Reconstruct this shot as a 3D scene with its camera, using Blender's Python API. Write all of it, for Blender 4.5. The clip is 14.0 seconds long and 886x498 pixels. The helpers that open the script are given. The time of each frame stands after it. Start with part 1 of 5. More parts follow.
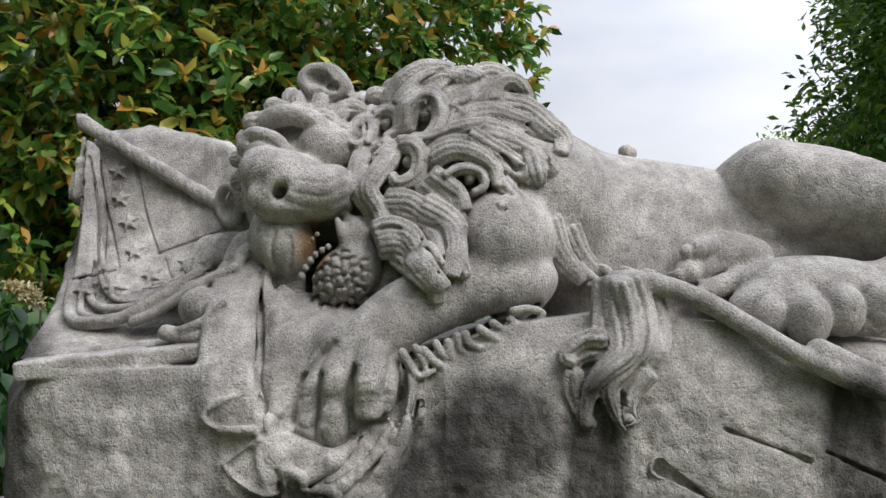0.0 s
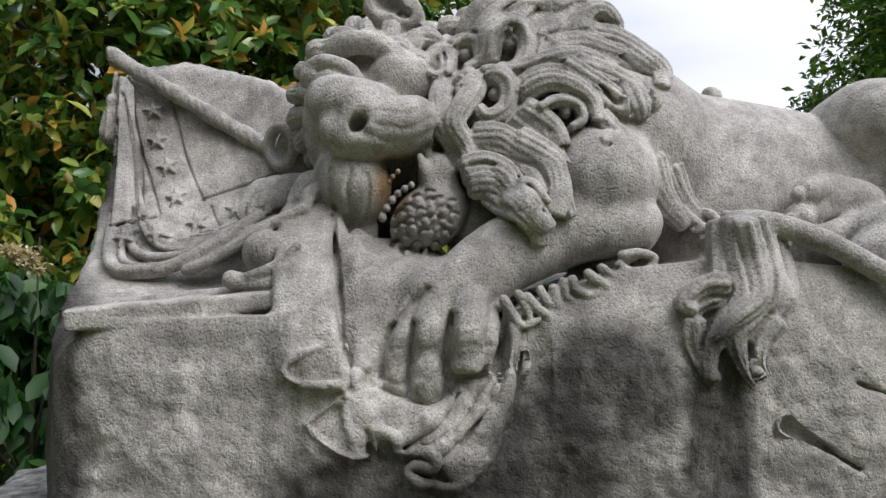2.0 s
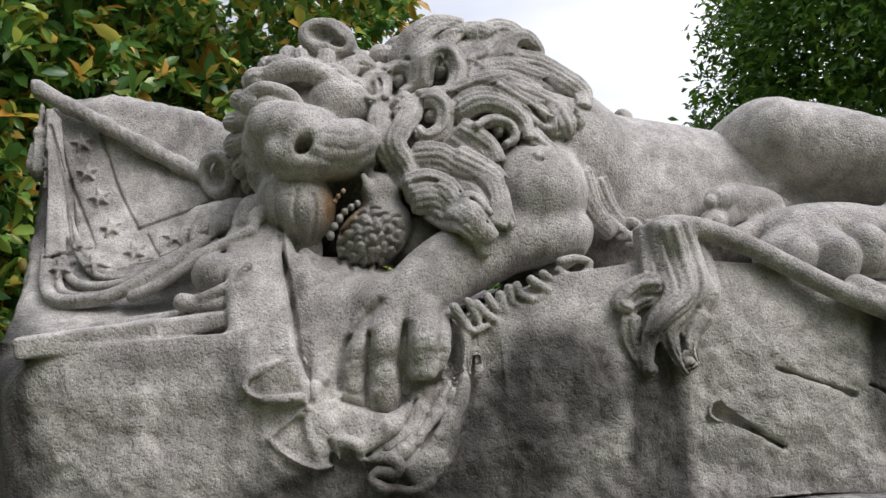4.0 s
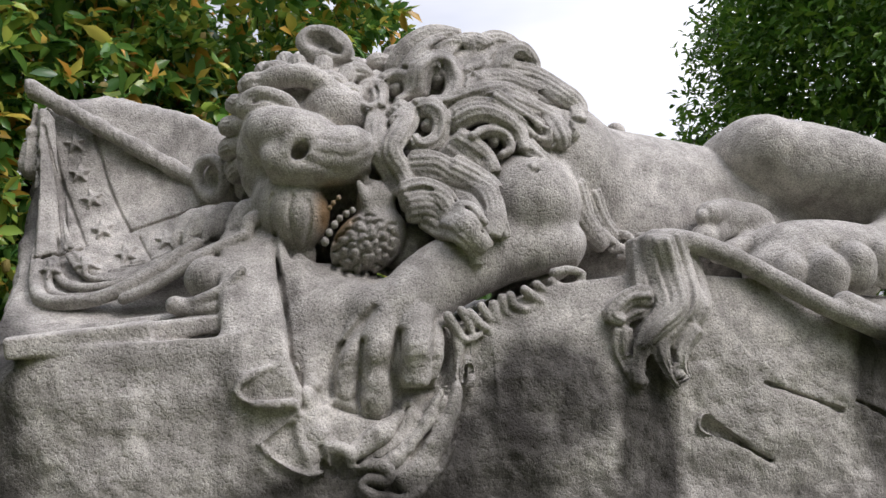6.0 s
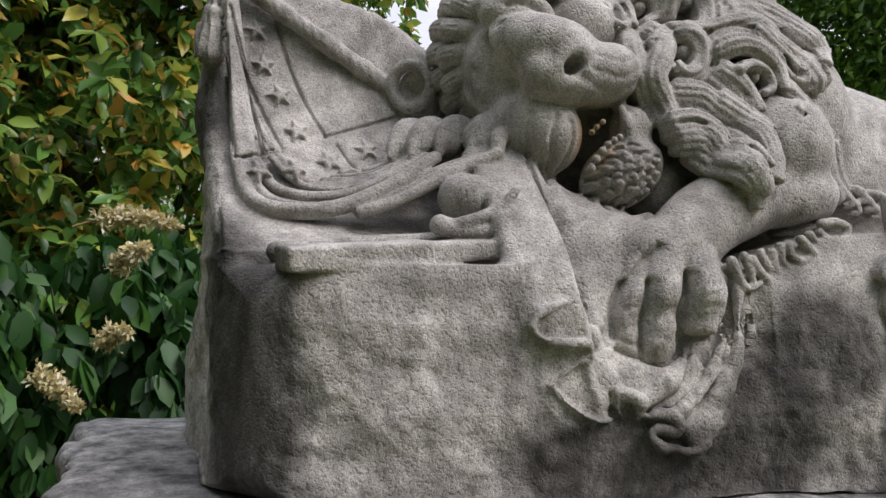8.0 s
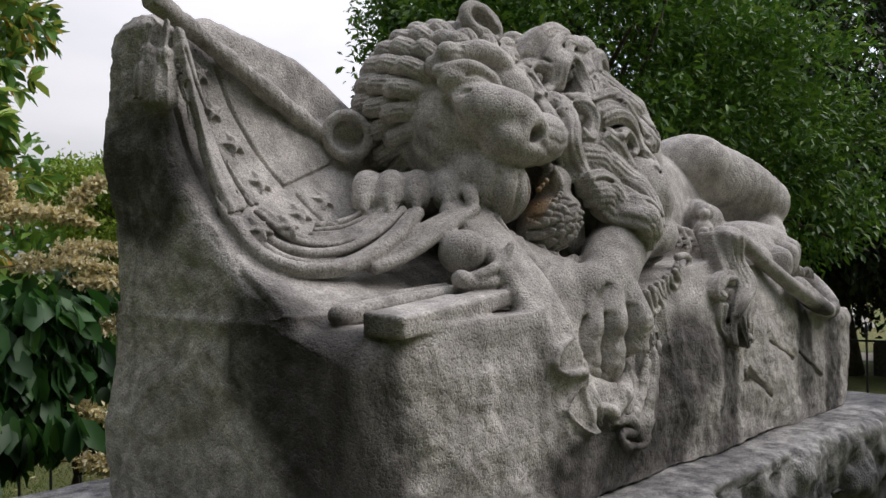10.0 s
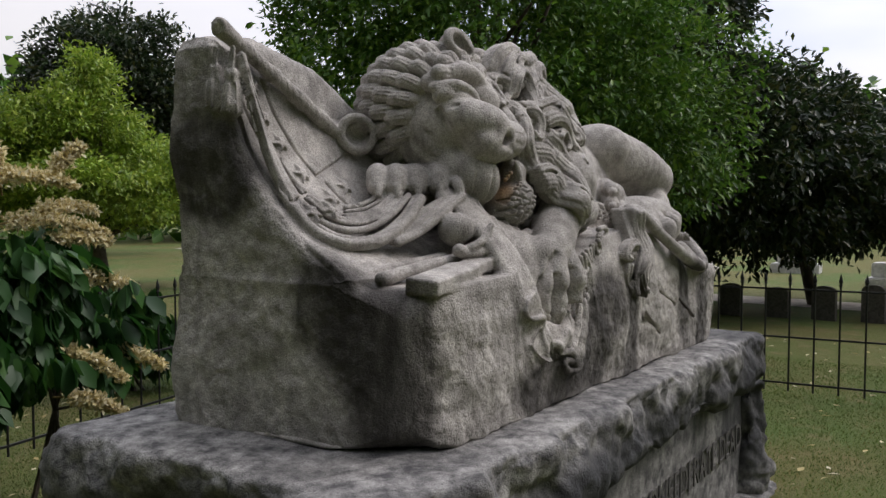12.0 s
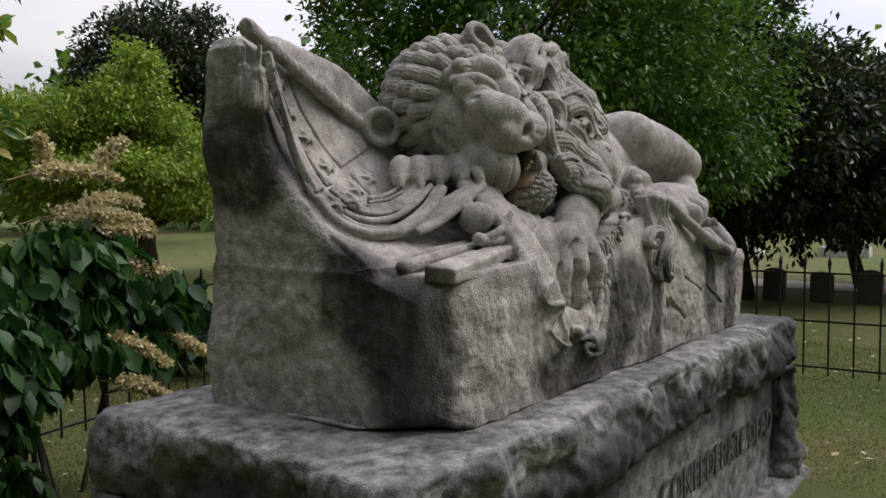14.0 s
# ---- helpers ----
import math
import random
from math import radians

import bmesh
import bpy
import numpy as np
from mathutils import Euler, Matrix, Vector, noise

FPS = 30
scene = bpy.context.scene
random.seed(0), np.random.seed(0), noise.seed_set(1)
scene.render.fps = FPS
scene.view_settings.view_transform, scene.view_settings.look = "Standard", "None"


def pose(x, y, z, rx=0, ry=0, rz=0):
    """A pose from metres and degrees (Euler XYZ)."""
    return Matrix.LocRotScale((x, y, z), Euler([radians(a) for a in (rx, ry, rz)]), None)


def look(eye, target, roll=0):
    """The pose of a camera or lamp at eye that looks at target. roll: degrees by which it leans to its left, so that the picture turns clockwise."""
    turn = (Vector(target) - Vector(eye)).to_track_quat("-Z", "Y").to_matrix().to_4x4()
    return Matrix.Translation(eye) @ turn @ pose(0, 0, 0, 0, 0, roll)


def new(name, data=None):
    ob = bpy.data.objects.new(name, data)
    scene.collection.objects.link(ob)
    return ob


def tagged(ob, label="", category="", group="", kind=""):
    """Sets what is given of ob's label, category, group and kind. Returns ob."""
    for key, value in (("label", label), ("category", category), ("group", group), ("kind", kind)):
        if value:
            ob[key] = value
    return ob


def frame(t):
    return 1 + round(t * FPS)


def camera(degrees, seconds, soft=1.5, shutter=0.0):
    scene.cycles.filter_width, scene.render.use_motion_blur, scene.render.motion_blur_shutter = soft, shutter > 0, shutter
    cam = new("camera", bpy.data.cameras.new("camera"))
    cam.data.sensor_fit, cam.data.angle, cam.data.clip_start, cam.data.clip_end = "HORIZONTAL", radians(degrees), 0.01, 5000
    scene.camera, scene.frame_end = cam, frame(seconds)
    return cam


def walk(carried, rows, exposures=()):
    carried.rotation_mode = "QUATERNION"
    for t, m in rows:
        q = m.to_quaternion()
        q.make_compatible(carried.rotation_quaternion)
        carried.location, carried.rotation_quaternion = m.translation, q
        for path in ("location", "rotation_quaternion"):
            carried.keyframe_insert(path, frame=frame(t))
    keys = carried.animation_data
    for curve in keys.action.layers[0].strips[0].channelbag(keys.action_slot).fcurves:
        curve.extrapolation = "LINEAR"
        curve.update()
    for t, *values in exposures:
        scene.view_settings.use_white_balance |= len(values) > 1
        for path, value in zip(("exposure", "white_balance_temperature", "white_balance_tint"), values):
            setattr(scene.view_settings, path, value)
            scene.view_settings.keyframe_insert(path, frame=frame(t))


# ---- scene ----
cam = camera(55.5, 14.0)
METRES, EYE, TILT, LEAN, TURN = 4.1, 1.6, 0.0, 0.0, 0.0
ROWS = [
    (0.0, 0.0, 0.0, 0.0, 0.04, 3.92, 0.59),
    (0.5, -0.0088, 0.0018, -0.0029, 0.39, 3.78, 0.8),
    (1.0, -0.0334, 0.0093, -0.0153, 1.14, 3.01, 0.96),
    (1.5, -0.0583, 0.0372, -0.0333, 0.36, 2.93, 0.8),
    (2.0, -0.0891, 0.0647, -0.028, -2.42, 3.09, 0.48),
    (2.5, -0.1205, 0.0657, -0.0279, -6.61, 3.67, 1.29),
    (3.0, -0.1291, 0.0529, -0.0402, -8.58, 4.69, 2.58),
    (5.5, -0.1264, 0.0432, -0.0495, -10.39, 6.1, 3.09),
    (6.0, -0.1359, 0.0452, -0.0487, -10.73, 6.33, 2.35),
    (6.5, -0.1663, 0.0465, -0.0482, -10.94, 5.24, 2.19),
    (7.0, -0.2099, 0.0625, -0.0529, -10.84, 4.15, 2.01),
    (7.5, -0.2761, 0.1056, -0.0539, -12.62, 2.47, -0.14),
    (10.0, -0.6168, 0.251, -0.0077, -46.63, 1.09, 0.77),
    (10.5, -0.6628, 0.2483, -0.0003, -49.53, -0.2, 0.64),
    (11.0, -0.7217, 0.2289, 0.0176, -51.45, -1.11, 0.48),
    (11.5, -0.7764, 0.2189, 0.0232, -53.72, -2.09, 0.19),
    (12.0, -0.835, 0.2111, 0.0239, -55.66, -3.01, 0.03),
    (12.5, -0.8515, 0.1918, 0.0279, -55.5, -2.94, -0.05),
    (13.0, -0.8466, 0.1803, 0.0284, -54.45, -2.96, 0.07),
    (13.5, -0.8423, 0.1777, 0.0283, -53.53, -3.02, 0.57),
    (14.0, -0.8433, 0.1775, 0.0273, -52.63, -3.92, 0.69),
]
walk(cam, [(t, pose(0, 0, EYE, TILT, LEAN, TURN) @ pose(METRES * x, METRES * y, METRES * z, 90 + pitch, roll, yaw)) for t, x, y, z, yaw, pitch, roll in ROWS], [(0.0, -0.06, 6500, 12), (7.5, 0.03, 6650, 15), (10.0, -0.3, 6700, 15), (14.0, -0.35, 6800, 16)])

# ---- sky and light ----
GROUND = -0.2
world = bpy.data.worlds.new("overcast_sky")
scene.world = world
world.use_nodes = True
wn, wl = world.node_tree.nodes, world.node_tree.links
wn.clear()
w_out, w_bg = wn.new("ShaderNodeOutputWorld"), wn.new("ShaderNodeBackground")
w_sky = wn.new("ShaderNodeTexSky")
w_sky.sky_type, w_sky.sun_disc = "NISHITA", False
w_sky.sun_elevation, w_sky.sun_rotation = radians(47), radians(135)
w_dim = wn.new("ShaderNodeVectorMath")
w_dim.operation = "SCALE"
w_dim.inputs["Scale"].default_value = 0.1
w_co, w_map = wn.new("ShaderNodeTexCoord"), wn.new("ShaderNodeMapping")
w_map.inputs["Scale"].default_value = (1.0, 1.0, 3.2)
w_noise = wn.new("ShaderNodeTexNoise")
w_noise.inputs["Scale"].default_value, w_noise.inputs["Detail"].default_value = 1.6, 5
w_ramp = wn.new("ShaderNodeValToRGB")
w_ramp.color_ramp.elements[0].position, w_ramp.color_ramp.elements[0].color = 0.35, (0.60, 0.67, 0.80, 1)
w_ramp.color_ramp.elements[1].position, w_ramp.color_ramp.elements[1].color = 0.66, (1.0, 1.02, 1.06, 1)
w_mix = wn.new("ShaderNodeMix")
w_mix.data_type = "RGBA"
w_mix.inputs["Factor"].default_value = 0.85
wl.new(w_co.outputs["Generated"], w_map.inputs["Vector"])
wl.new(w_map.outputs["Vector"], w_noise.inputs["Vector"])
wl.new(w_noise.outputs["Fac"], w_ramp.inputs["Fac"])
wl.new(w_sky.outputs["Color"], w_dim.inputs[0])
wl.new(w_dim.outputs["Vector"], w_mix.inputs["A"])
wl.new(w_ramp.outputs["Color"], w_mix.inputs["B"])
w_sep, w_up = wn.new("ShaderNodeSeparateXYZ"), wn.new("ShaderNodeValToRGB")
for el, (at, v) in zip([w_up.color_ramp.elements.new(0.18), w_up.color_ramp.elements.new(0.45)] and w_up.color_ramp.elements, ((0.0, 0.12), (0.16, 0.35), (0.45, 0.46), (1.0, 1.2))):
    el.position, el.color = at, (v, v, v, 1)
w_lift = wn.new("ShaderNodeVectorMath")
w_lift.operation = "SCALE"
wl.new(w_co.outputs["Generated"], w_sep.inputs["Vector"])
wl.new(w_sep.outputs["Z"], w_up.inputs["Fac"])
wl.new(w_mix.outputs["Result"], w_lift.inputs[0])
wl.new(w_up.outputs["Color"], w_lift.inputs["Scale"])
w_thin, w_sunward = wn.new("ShaderNodeMath"), wn.new("ShaderNodeVectorMath")
w_thin.operation, w_sunward.operation = "MULTIPLY_ADD", "SCALE"
w_thin.inputs[1].default_value, w_thin.inputs[2].default_value = 0.75, 0.78
wl.new(w_sep.outputs["X"], w_thin.inputs[0])
wl.new(w_lift.outputs["Vector"], w_sunward.inputs[0])
wl.new(w_thin.outputs["Value"], w_sunward.inputs["Scale"])
wl.new(w_sunward.outputs["Vector"], w_bg.inputs["Color"])
wl.new(w_bg.outputs["Background"], w_out.inputs["Surface"])
w_bg.inputs["Strength"].default_value = 3.0
sun = new("sun", bpy.data.lights.new("sun", "SUN"))
sun.data.energy, sun.data.angle, sun.data.color = 1.9, radians(30), (1.0, 0.98, 0.95)
sun.matrix_world = look((8, -5, 13), (0, 3, 1))


# ---- materials ----
class Nodes:
    """A short way to write a node material."""

    def __init__(self, name, roughness=0.8):
        self.mat = bpy.data.materials.new(name)
        self.mat.use_nodes = True
        self.tree = self.mat.node_tree
        self.bsdf = self.tree.nodes["Principled BSDF"]
        self.bsdf.inputs["Roughness"].default_value = roughness
        self.co = self.tree.nodes.new("ShaderNodeTexCoord")

    def link(self, a, b):
        self.tree.links.new(a, b)

    def noise(self, scale, detail=4.0, rough=0.55, stretch=(1, 1, 1), shift=(0, 0, 0)):
        m, n = self.tree.nodes.new("ShaderNodeMapping"), self.tree.nodes.new("ShaderNodeTexNoise")
        m.inputs["Scale"].default_value, m.inputs["Location"].default_value = stretch, shift
        n.inputs["Scale"].default_value, n.inputs["Detail"].default_value, n.inputs["Roughness"].default_value = scale, detail, rough
        self.link(self.co.outputs["Object"], m.inputs["Vector"])
        self.link(m.outputs["Vector"], n.inputs["Vector"])
        return n.outputs["Fac"]

    def ramp(self, fac, *stops):
        r = self.tree.nodes.new("ShaderNodeValToRGB")
        e = r.color_ramp.elements
        while len(e) < len(stops):
            e.new(0.5)
        for el, (p, c) in zip(e, stops):
            el.position = p
            el.color = (c, c, c, 1) if isinstance(c, (int, float)) else (*c, 1)
        self.link(fac, r.inputs["Fac"])
        return r.outputs["Color"]

    def mix(self, fac, a, b, kind="MIX"):
        m = self.tree.nodes.new("ShaderNodeMix")
        m.data_type, m.blend_type = "RGBA", kind
        for sock, v in ((m.inputs["Factor"], fac), (m.inputs["A"], a), (m.inputs["B"], b)):
            if isinstance(v, (int, float)):
                sock.default_value = v
            elif isinstance(v, tuple):
                sock.default_value = (*v, 1)
            else:
                self.link(v, sock)
        return m.outputs["Result"]

    def math(self, op, a, b=0.0):
        m = self.tree.nodes.new("ShaderNodeMath")
        m.operation = op
        for sock, v in zip(m.inputs, (a, b)):
            if isinstance(v, (int, float)):
                sock.default_value = v
            else:
                self.link(v, sock)
        return m.outputs["Value"]

    def near(self, centre, size):
        """1 at the centre of an ellipsoid of that size, falling to 0 at its border."""
        m = self.tree.nodes.new("ShaderNodeMapping")
        m.vector_type = "TEXTURE"
        m.inputs["Location"].default_value, m.inputs["Scale"].default_value = centre, size
        g = self.tree.nodes.new("ShaderNodeTexGradient")
        g.gradient_type = "SPHERICAL"
        self.link(self.co.outputs["Object"], m.inputs["Vector"])
        self.link(m.outputs["Vector"], g.inputs["Vector"])
        return g.outputs["Fac"]

    def bump(self, height, strength, distance):
        b = self.tree.nodes.new("ShaderNodeBump")
        b.inputs["Strength"].default_value, b.inputs["Distance"].default_value = strength, distance
        self.link(height, b.inputs["Height"])
        self.link(b.outputs["Normal"], self.bsdf.inputs["Normal"])

    def island(self):
        return self.tree.nodes.new("ShaderNodeNewGeometry").outputs["Random Per Island"]

    def done(self, colour):
        if isinstance(colour, tuple):
            self.bsdf.inputs["Base Color"].default_value = (*colour, 1)
        else:
            self.link(colour, self.bsdf.inputs["Base Color"])
        return self.mat


def stone_material(name, light, dark, stain, stains, rust=None):
    """Weathered marble: crystalline grain, grey film, soot in runs; stains: centre and size of each."""
    n = Nodes(name, 0.85)
    grain, film, blotch = n.noise(210, 3, 0.7), n.noise(14, 6, 0.68), n.noise(2.6, 5, 0.62)
    runs = n.noise(5, 6, 0.68, (1, 1, 0.14), (3, 1, 0))
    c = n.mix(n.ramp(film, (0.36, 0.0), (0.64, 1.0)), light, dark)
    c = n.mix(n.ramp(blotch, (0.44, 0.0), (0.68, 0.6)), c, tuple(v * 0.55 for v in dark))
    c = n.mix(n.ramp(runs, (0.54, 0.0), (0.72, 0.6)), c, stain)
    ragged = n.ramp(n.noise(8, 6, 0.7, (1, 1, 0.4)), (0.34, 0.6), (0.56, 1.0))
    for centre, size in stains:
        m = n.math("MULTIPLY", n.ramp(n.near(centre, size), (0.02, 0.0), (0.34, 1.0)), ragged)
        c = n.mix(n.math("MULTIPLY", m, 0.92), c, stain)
    if rust:
        c = n.mix(n.ramp(n.near(*rust), (0.1, 0.0), (0.6, 0.8)), c, (0.30, 0.17, 0.06))
    c = n.mix(0.5, c, n.ramp(grain, (0.34, 0.3), (0.5, 0.95), (0.68, 1.6)), "MULTIPLY")
    pits = n.ramp(n.noise(120, 2, 0.5), (0.30, 0.0), (0.5, 1.0))
    c = n.mix(0.35, c, n.ramp(pits, (0.0, 0.5), (1.0, 1.08)), "MULTIPLY")
    h = n.math("ADD", n.math("MULTIPLY", grain, 0.5), n.math("ADD", n.math("MULTIPLY", pits, 0.8), n.math("MULTIPLY", n.noise(30, 5, 0.6), 1.2)))
    n.bump(h, 0.6, 0.004)
    return n.done(c)


STONE = stone_material("weathered_marble", (0.56, 0.525, 0.485), (0.30, 0.278, 0.255), (0.026, 0.022, 0.019), [
    ((-1.31, 2.50, 1.15), (0.2, 0.2, 0.56)), ((-1.36, 2.62, 1.3), (0.2, 0.2, 0.3)), ((-1.36, 2.76, 1.36), (0.2, 0.16, 0.24)), ((-1.4, 3.3, 1.82), (0.2, 0.34, 0.26)),
    ((0.42, 2.36, 1.0), (0.12, 0.2, 0.55)), ((-0.02, 2.36, 1.02), (0.2, 0.2, 0.3)), ((1.5, 2.36, 1.05), (0.12, 0.3, 0.45)),
    ((-0.42, 2.38, 0.98), (0.35, 0.2, 0.16)), ((0.15, 2.36, 1.25), (0.25, 0.15, 0.2)), ((1.15, 2.36, 1.2), (0.12, 0.3, 0.3))], ((-0.40, 2.64, 1.79), (0.09, 0.10, 0.13)))
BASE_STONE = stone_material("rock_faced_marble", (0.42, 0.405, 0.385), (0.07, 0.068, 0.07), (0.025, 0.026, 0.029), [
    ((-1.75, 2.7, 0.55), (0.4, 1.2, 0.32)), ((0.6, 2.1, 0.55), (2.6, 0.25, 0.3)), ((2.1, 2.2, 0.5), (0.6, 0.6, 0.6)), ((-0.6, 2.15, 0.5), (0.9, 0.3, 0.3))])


def leaf_material(name, *stops, roughness=0.45):
    n = Nodes(name, roughness)
    c = n.ramp(n.island(), *stops)
    c = n.mix(0.5, c, n.ramp(n.noise(0.9, 3), (0.3, 0.45), (0.7, 1.35)), "MULTIPLY")
    n.bsdf.inputs["Subsurface Weight"].default_value = 0.0
    t = n.tree.nodes.new("ShaderNodeBsdfTranslucent")
    m = n.tree.nodes.new("ShaderNodeMixShader")
    m.inputs["Fac"].default_value = 0.3
    n.link(c, t.inputs["Color"])
    n.link(n.bsdf.outputs["BSDF"], m.inputs[1])
    n.link(t.outputs["BSDF"], m.inputs[2])
    n.link(m.outputs["Shader"], n.tree.nodes["Material Output"].inputs["Surface"])
    return n.done(c)


MAGNOLIA = leaf_material("magnolia_leaf", (0.0, (0.04, 0.11, 0.03)), (0.45, (0.14, 0.30, 0.06)), (0.74, (0.34, 0.46, 0.08)), (0.88, (0.6, 0.52, 0.10)), (0.95, (0.62, 0.32, 0.06)), roughness=0.24)
OAK = leaf_material("oak_leaf", (0.0, (0.04, 0.11, 0.014)), (0.6, (0.09, 0.21, 0.025)), (1.0, (0.2, 0.33, 0.04)))
DARK_LEAF = leaf_material("dark_leaf", (0.0, (0.012, 0.028, 0.012)), (0.7, (0.03, 0.055, 0.018)), (1.0, (0.08, 0.085, 0.025)), roughness=0.35)
PALE_LEAF = leaf_material("pale_leaf", (0.0, (0.13, 0.23, 0.025)), (0.6, (0.27, 0.40, 0.045)), (1.0, (0.42, 0.50, 0.08)))
BUCKEYE = leaf_material("buckeye_leaf", (0.0, (0.014, 0.055, 0.012)), (0.7, (0.03, 0.105, 0.018)), (1.0, (0.075, 0.19, 0.03)), roughness=0.5)
FLOWER = leaf_material("dry_flower", (0.0, (0.5, 0.40, 0.16)), (0.6, (0.75, 0.66, 0.38)), (1.0, (0.85, 0.80, 0.62)), roughness=0.8)
CONE = leaf_material("seed_cone", (0.0, (0.25, 0.17, 0.05)), (1.0, (0.38, 0.30, 0.10)), roughness=0.7)


def plain(name, colour, roughness, grain=40, spread=0.3, metal=0.0):
    n = Nodes(name, roughness)
    n.bsdf.inputs["Metallic"].default_value = metal
    f = n.noise(grain, 4)
    n.bump(f, 0.3, 0.004)
    return n.done(n.mix(1.0, colour, n.ramp(f, (0.3, 1 - spread), (0.7, 1 + spread)), "MULTIPLY"))


BARK = plain("bark", (0.075, 0.06, 0.048), 0.9, 12, 0.5)
TWIG = plain("twig", (0.22, 0.16, 0.06), 0.8)
IRON = plain("black_iron", (0.012, 0.012, 0.013), 0.5, 60, 0.4, 0.3)
GRANITE = plain("headstone_granite", (0.10, 0.09, 0.085), 0.8, 30, 0.4)
MARBLE = plain("white_tombstone", (0.55, 0.54, 0.52), 0.7, 12, 0.25)
GRAVEL = plain("pale_gravel", (0.42, 0.37, 0.31), 0.95, 8, 0.25)
CARVED = plain("carved_letter", (0.09, 0.085, 0.08), 0.9, 60, 0.3)


def grass_material():
    n = Nodes("lawn", 0.95)
    big, mid, fine = n.noise(0.35, 4), n.noise(3, 5), n.noise(60, 4, 0.7)
    c = n.mix(n.ramp(big, (0.4, 0.0), (0.6, 1.0)), (0.08, 0.125, 0.022), (0.13, 0.125, 0.034))
    c = n.mix(n.ramp(mid, (0.5, 0.0), (0.75, 0.6)), c, (0.22, 0.17, 0.08))
    c = n.mix(0.8, c, n.ramp(fine, (0.3, 0.5), (0.7, 1.5)), "MULTIPLY")
    n.bump(fine, 0.8, 0.03)
    return n.done(c)


LAWN = grass_material()
BLADE = leaf_material("grass_blade", (0.0, (0.07, 0.125, 0.018)), (0.75, (0.12, 0.185, 0.03)), (1.0, (0.24, 0.20, 0.07)), roughness=0.7)


# ---- building blocks ----
def mesh_object(name, verts, faces, material, parent=None, smooth=False):
    """One mesh object from arrays; faces is an array of rows of three or four indices."""
    me = bpy.data.meshes.new(name)
    verts, faces = np.asarray(verts, np.float32), np.asarray(faces, np.int32)
    me.vertices.add(len(verts))
    me.vertices.foreach_set("co", verts.ravel())
    k = faces.shape[1]
    me.loops.add(faces.size)
    me.loops.foreach_set("vertex_index", faces.ravel())
    me.polygons.add(len(faces))
    me.polygons.foreach_set("loop_start", np.arange(0, faces.size, k, dtype=np.int32))
    if smooth:
        me.polygons.foreach_set("use_smooth", np.ones(len(faces), bool))
    me.update(calc_edges=True)
    me.materials.append(material)
    ob = new(name, me)
    ob.parent = parent
    return ob


def part(name, bm, material, parent=None, label="", smooth=False):
    me = bpy.data.meshes.new(name)
    for f in bm.faces:
        f.smooth = smooth
    bm.to_mesh(me)
    bm.free()
    me.materials.append(material)
    ob = new(name, me)
    ob.parent = parent
    return tagged(ob, label)


def tube_mesh(bm, pts, radii, sides=6):
    """A swept tube with closed ends."""
    pts = [Vector(p) for p in pts]
    rings = []
    for i, p in enumerate(pts):
        d = (pts[min(i + 1, len(pts) - 1)] - pts[max(i - 1, 0)]).normalized()
        u = d.orthogonal().normalized()
        v = d.cross(u)
        rings.append([bm.verts.new(p + radii[i] * (math.cos(a) * u + math.sin(a) * v)) for a in np.arange(sides) * 2 * math.pi / sides])
    for a, b in zip(rings, rings[1:]):
        best = min(range(sides), key=lambda s: sum((a[j].co - b[(j + s) % sides].co).length for j in range(sides)))
        for j in range(sides):
            bm.faces.new((a[j], a[(j + 1) % sides], b[(j + 1 + best) % sides], b[(j + best) % sides]))
    bm.faces.new(rings[0][::-1])
    bm.faces.new(rings[-1])


def box_mesh(bm, lo, hi, bevel=0.0):
    m = Matrix.Translation((Vector(lo) + Vector(hi)) / 2) @ Matrix.Diagonal((*(Vector(hi) - Vector(lo)), 1))
    made = bmesh.ops.create_cube(bm, size=1, matrix=m)
    if bevel:
        bmesh.ops.bevel(bm, geom=list({e for v in made["verts"] for e in v.link_edges}), offset=bevel, segments=2, affect="EDGES")


LATTICE = np.random.RandomState(7).rand(32, 32, 32).astype(np.float32)


def lumps(p, scale, octaves=3):
    """Smooth noise, about -1 to 1, at an array of places."""
    total, gain = 0, 1.0
    for o in range(octaves):
        q = np.asarray(p) * scale * 2 ** o + 11.3 * o
        i = np.floor(q).astype(int)
        f = q - i
        f = f * f * (3 - 2 * f)
        v = 0
        for dx in (0, 1):
            for dy in (0, 1):
                for dz in (0, 1):
                    w = np.abs(1 - dx - f[:, 0]) * np.abs(1 - dy - f[:, 1]) * np.abs(1 - dz - f[:, 2])
                    v = v + w * LATTICE[(i[:, 0] + dx) % 32, (i[:, 1] + dy) % 32, (i[:, 2] + dz) % 32]
        total, gain = total + gain * (2 * v - 1), gain * 0.5
    return total


